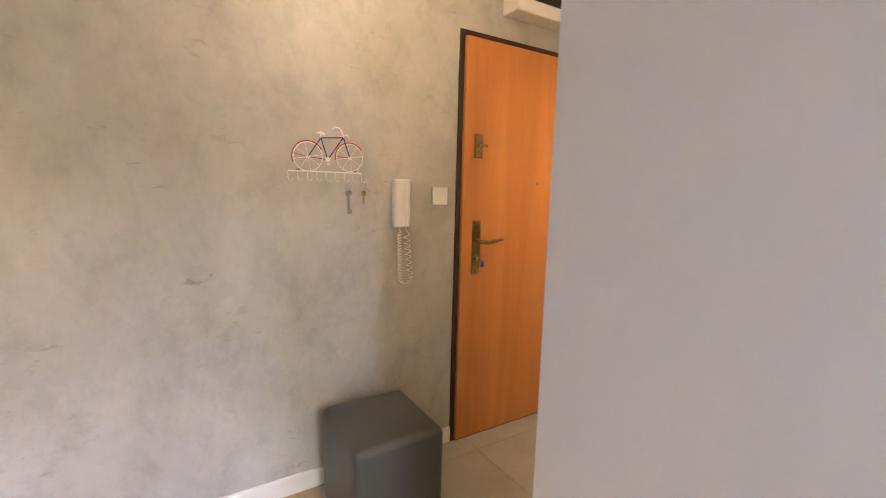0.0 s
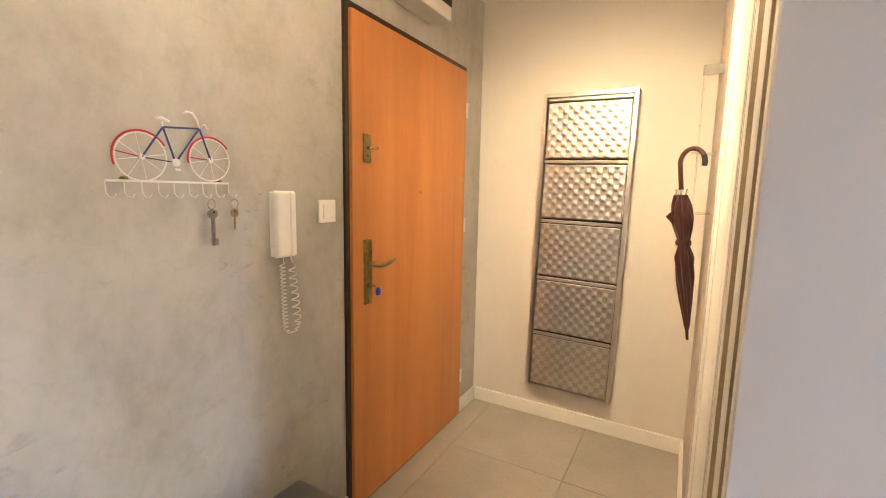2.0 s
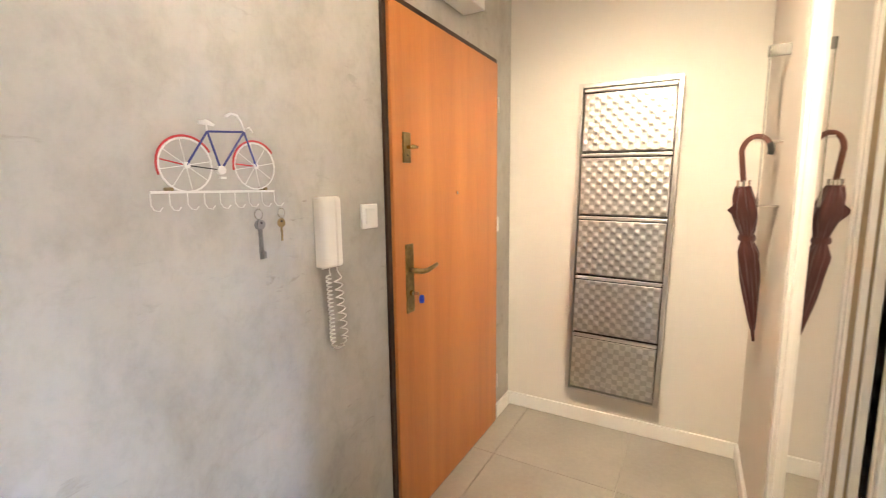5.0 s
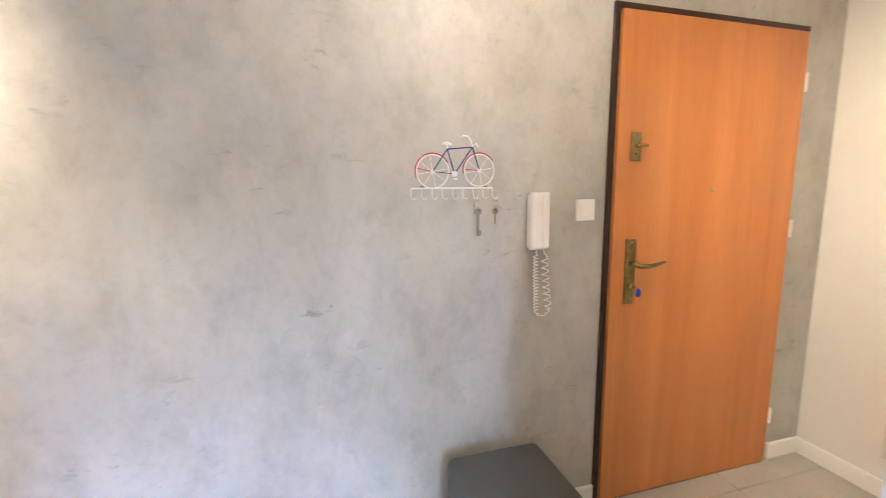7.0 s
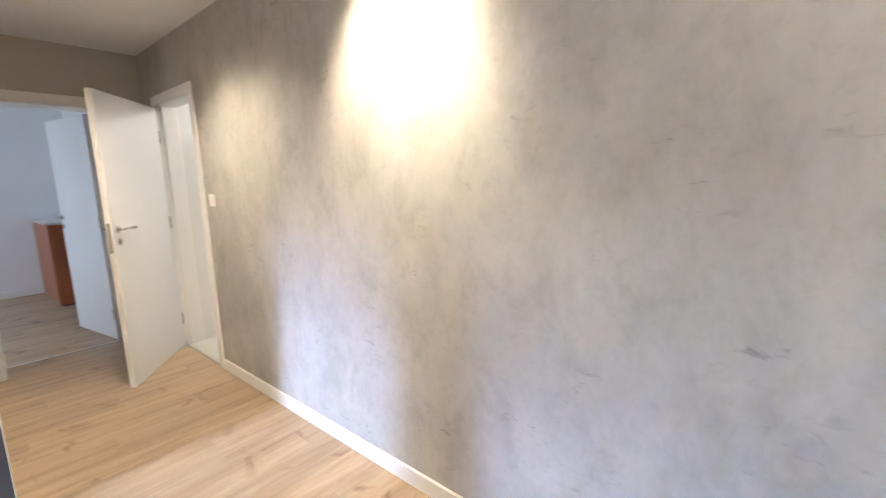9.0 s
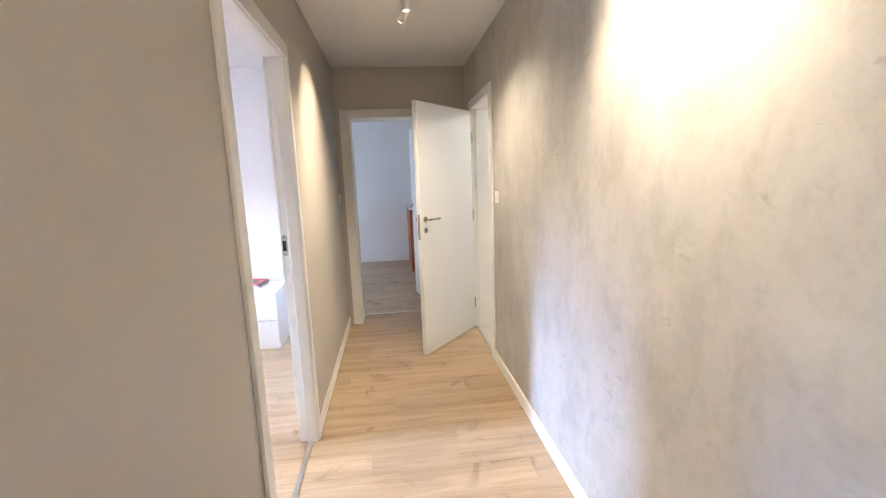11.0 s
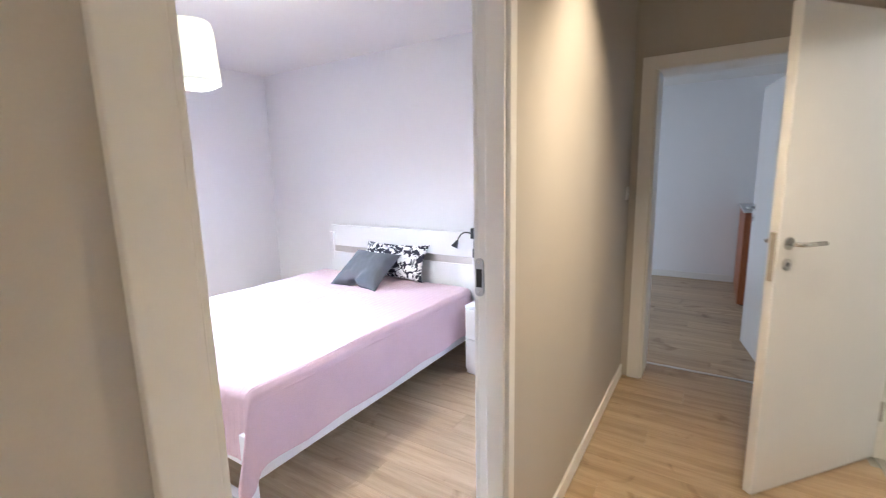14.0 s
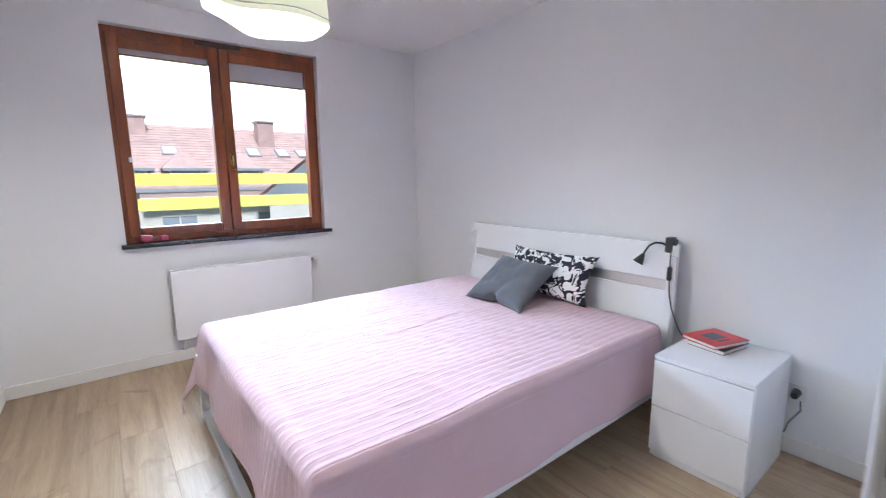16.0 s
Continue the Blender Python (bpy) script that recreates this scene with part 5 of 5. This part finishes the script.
def row_house(x0, x1, label):
    t = thing("row_house", ((x0 + x1) / 2, HY, -7.0), label, "house", group="houses across the lawn")
    part("wall", boxes((x0, x1, -43, HY, -7.0, EZ)), RENDER, t, "pale rendered wall")
    bm = bmesh.new()
    n = 22
    for k in range(n):
        a, b = k / n, (k + 1) / n + 0.01
        ya, yb = HY + 0.5 + (RY - HY - 0.5) * a, HY + 0.5 + (RY - HY - 0.5) * b
        za, zb = EZ - 0.1 + (RZ - EZ + 0.1) * a, EZ - 0.1 + (RZ - EZ + 0.1) * b
        vs = [bm.verts.new(p) for p in ((x0, ya, za + 0.05), (x1, ya, za + 0.05), (x1, yb, zb), (x0, yb, zb), (x0, ya, za - 0.06), (x1, ya, za - 0.06))]
        bm.faces.new(vs[:4])
        bm.faces.new((vs[4], vs[5], vs[1], vs[0]))
    v = [bm.verts.new(p) for p in ((x0, RY, RZ), (x1, RY, RZ), (x1, -43.5, EZ), (x0, -43.5, EZ))]
    bm.faces.new(v)
    part("roof", bm, ROOFRED, t, "pale red tiled roof")
    part("gutter", box(bmesh.new(), x0, x1, HY + 0.45, HY + 0.6, EZ - 0.32, EZ - 0.14), GUTTER, t)
    return t


def roof_z(y):
    return EZ + (RZ - EZ) * (HY + 0.5 - y) / (HY + 0.5 - RY)


def dormer(t, x, w):
    """A low dormer with a hipped roof and a band of windows."""
    z0, z1 = EZ + 0.1, EZ + 1.05
    d = part("dormer", boxes((x - w / 2, x + w / 2, HY - 3.2, HY - 0.2, z0 - 0.4, z1)), RENDER, t, "pale dormer")
    bm = bmesh.new()
    e = 0.35
    a = [bm.verts.new(p) for p in ((x - w / 2 - e, HY + 0.25, z1 - 0.05), (x + w / 2 + e, HY + 0.25, z1 - 0.05), (x + w / 2 + e, HY - 4.2, z1 - 0.05), (x - w / 2 - e, HY - 4.2, z1 - 0.05),
                                   (x, HY - 1.9, z1 + 1.05), (x, HY - 4.2, z1 + 1.05))]
    for f in ((0, 1, 4), (1, 2, 5, 4), (3, 0, 4, 5)):
        bm.faces.new([a[i] for i in f])
    part("dormer_roof", bm, ROOFRED, d, "hipped red dormer roof")
    part("eave", box(bmesh.new(), x - w / 2 - e, x + w / 2 + e, HY + 0.2, HY + 0.3, z1 - 0.2, z1 - 0.05), GUTTER, d)
    part("dormer_window", box(bmesh.new(), x - w / 2 + 0.15, x + w / 2 - 0.15, HY - 0.2, HY - 0.16, z0 + 0.05, z1 - 0.12), HOUSEGLASS, d, "dark window band")


def wall_window(t, x, z, w=1.5, h=1.3):
    g = part("window", box(bmesh.new(), x - w / 2, x + w / 2, HY - 0.02, HY + 0.03, z, z + h), HOUSEGLASS, t)
    part("window_frame", boxes((x - w / 2 - 0.08, x - w / 2, HY, HY + 0.07, z - 0.08, z + h + 0.08), (x + w / 2, x + w / 2 + 0.08, HY, HY + 0.07, z - 0.08, z + h + 0.08),
                               (x - w / 2, x + w / 2, HY, HY + 0.07, z - 0.08, z), (x - w / 2, x + w / 2, HY, HY + 0.07, z + h, z + h + 0.08), (x - 0.04, x + 0.04, HY, HY + 0.06, z, z + h)), WPLASTIC, g)


def skylight(t, x, y):
    s = (RZ - EZ) / (HY + 0.5 - RY)
    bm = bmesh.new()
    box(bm, x - 0.42, x + 0.42, -0.55, 0.55, -0.04, 0.06)
    rot = Matrix.Translation((0, y, roof_z(y) + 0.06)) @ Matrix.Rotation(-math.atan(s), 4, "X")
    bmesh.ops.transform(bm, matrix=rot, verts=bm.verts[:])
    g = part("skylight", bm, GUTTER, t, "grey roof window")
    bm = bmesh.new()
    box(bm, x - 0.33, x + 0.33, -0.46, 0.46, 0.06, 0.075)
    bmesh.ops.transform(bm, matrix=rot, verts=bm.verts[:])
    part("skylight_pane", bm, WPLASTIC, g)


def chimney(t, x, y, w=1.0):
    c = part("chimney", boxes((x - w / 2, x + w / 2, y - 0.5, y + 0.5, roof_z(y) - 0.6, RZ + 0.35)), ROOFRED, t, "red brick chimney")
    part("chimney_cap", box(bmesh.new(), x - w / 2 - 0.1, x + w / 2 + 0.1, y - 0.6, y + 0.6, RZ + 0.35, RZ + 0.45), GUTTER, c)


h1 = row_house(-26.0, 14.0, "long pale row house with a red tiled roof and dormers")
for x, w in ((-3.9, 2.4), (-7.0, 1.7), (-10.3, 1.6), (0.4, 2.4), (-18.0, 2.0)):
    dormer(h1, x, w)
for x, y in ((-6.6, -33.2), (-11.5, -33.2), (-13.45, -33.2), (-14.9, -33.2), (0.5, -33.2)):
    skylight(h1, x, y)
chimney(h1, -4.85, -35.6, 1.6)
chimney(h1, -12.7, -34.6, 1.1)
for x in (-2.0, -6.4, -11.5, -15.5, -19.0, 3.0):
    wall_window(h1, x, -1.9, 1.7, 1.2)
    wall_window(h1, x, -5.6)
# lean-to roof below the dormers
part("lower_roof", boxes((-12.4, -4.6, HY, HY + 0.55, 0.10, 0.75)), ROOFRED, h1, "low red lean-to roof")
part("lower_gutter", box(bmesh.new(), -12.4, -4.6, HY + 0.55, HY + 0.67, 0.0, 0.2), GUTTER, h1)
# gable house in front of its western end
gb = thing("gable_house", (-14.6, -27.5, -7.0), "pale house with a red gable roof", "house", group="houses across the lawn")
part("wall", boxes((-18.2, -11.0, -29.9, -26.0, -7.0, 0.4)), RENDER, gb)
bm = bmesh.new()
g = [bm.verts.new(p) for p in ((-10.2, -25.6, 0.2), (-14.6, -25.6, 3.6), (-19.0, -25.6, 0.2), (-10.2, -31.5, 0.2), (-14.6, -31.5, 3.6), (-19.0, -31.5, 0.2))]
for f in ((0, 1, 4, 3), (1, 2, 5, 4)):
    bm.faces.new([g[i] for i in f])
bmesh.ops.solidify(bm, geom=bm.faces[:], thickness=0.2)
part("roof", bm, ROOFRED, gb, "red tiled gable roof")
bm = bmesh.new()
bm.faces.new([bm.verts.new(p) for p in ((-10.6, -25.65, 0.3), (-18.6, -25.65, 0.3), (-14.6, -25.65, 3.4))])
bmesh.ops.solidify(bm, geom=bm.faces[:], thickness=0.2)
part("gable", bm, GABLE, gb, "pale grey-blue boarded gable")
gb.rotation_euler.z = radians(-24)

# ---- floor boards and tiles ----
PW, PL = 0.192, 1.285
board_meshes = {}


def piece(name, x0, x1, y0, y1, material, bev, thick=0.012):
    key = (name, round(x1 - x0, 3), round(y1 - y0, 3))
    if key not in board_meshes:
        w, d = (x1 - x0) / 2, (y1 - y0) / 2
        bm = bmesh.new()
        lo = [bm.verts.new((sx * w, sy * d, -thick)) for sx, sy in ((-1, -1), (1, -1), (1, 1), (-1, 1))]
        md = [bm.verts.new((sx * w, sy * d, -bev)) for sx, sy in ((-1, -1), (1, -1), (1, 1), (-1, 1))]
        hi = [bm.verts.new((sx * (w - bev), sy * (d - bev), 0)) for sx, sy in ((-1, -1), (1, -1), (1, 1), (-1, 1))]
        for a, b in ((lo, md), (md, hi)):
            for k in range(4):
                bm.faces.new((a[k], a[(k + 1) % 4], b[(k + 1) % 4], b[k]))
        bm.faces.new(hi)
        board_meshes[key] = mesh_of(name, bm, material)
    ob = new(name, board_meshes[key])
    ob.location = ((x0 + x1) / 2, (y0 + y1) / 2, 0)
    ob.parent = floor
    return ob


TX, TY = -0.60, -1.243
col, x = 0, -8.98
while x < 1.56:
    x1 = min(x + PW, 1.56)
    y = 0.0 - PL * ((col * 0.37) % 1.0)
    spans = [(0.0, y)] if y < -0.05 else []
    while y > -5.0:
        spans.append((y, max(-5.0, y - PL)))
        y -= PL
    for top, low in spans:
        if x1 > TX and top > -1.9:
            top = -1.9
        if top - low > 0.03:
            piece("plank", x + 0.0003, x1 - 0.0003, low + 0.0003, top - 0.0003, OAK, 0.0006)
    x, col = x1, col + 1
for i in range(4):
    for j in range(3):
        x0, x1 = max(TX, -1.14 + 0.6 * i), min(XE, -0.54 + 0.6 * i)
        y1, y0 = min(0.0, -0.14 + 0.6 * (1 - j)), max(-1.36, -0.74 + 0.6 * (1 - j))
        if x1 - x0 > 0.03 and y1 - y0 > 0.03:
            piece("tile", x0 + 0.0012, x1 - 0.0012, y0 + 0.0012, y1 - 0.0012, TILE, 0.0008)
setting("floor_strip", box(bmesh.new(), TX - 0.02, TX + 0.012, TY, 0.0, 0.0003, 0.004, bevel=0.001), STEEL, "thin metal strip between boards and tiles", "floor strip")
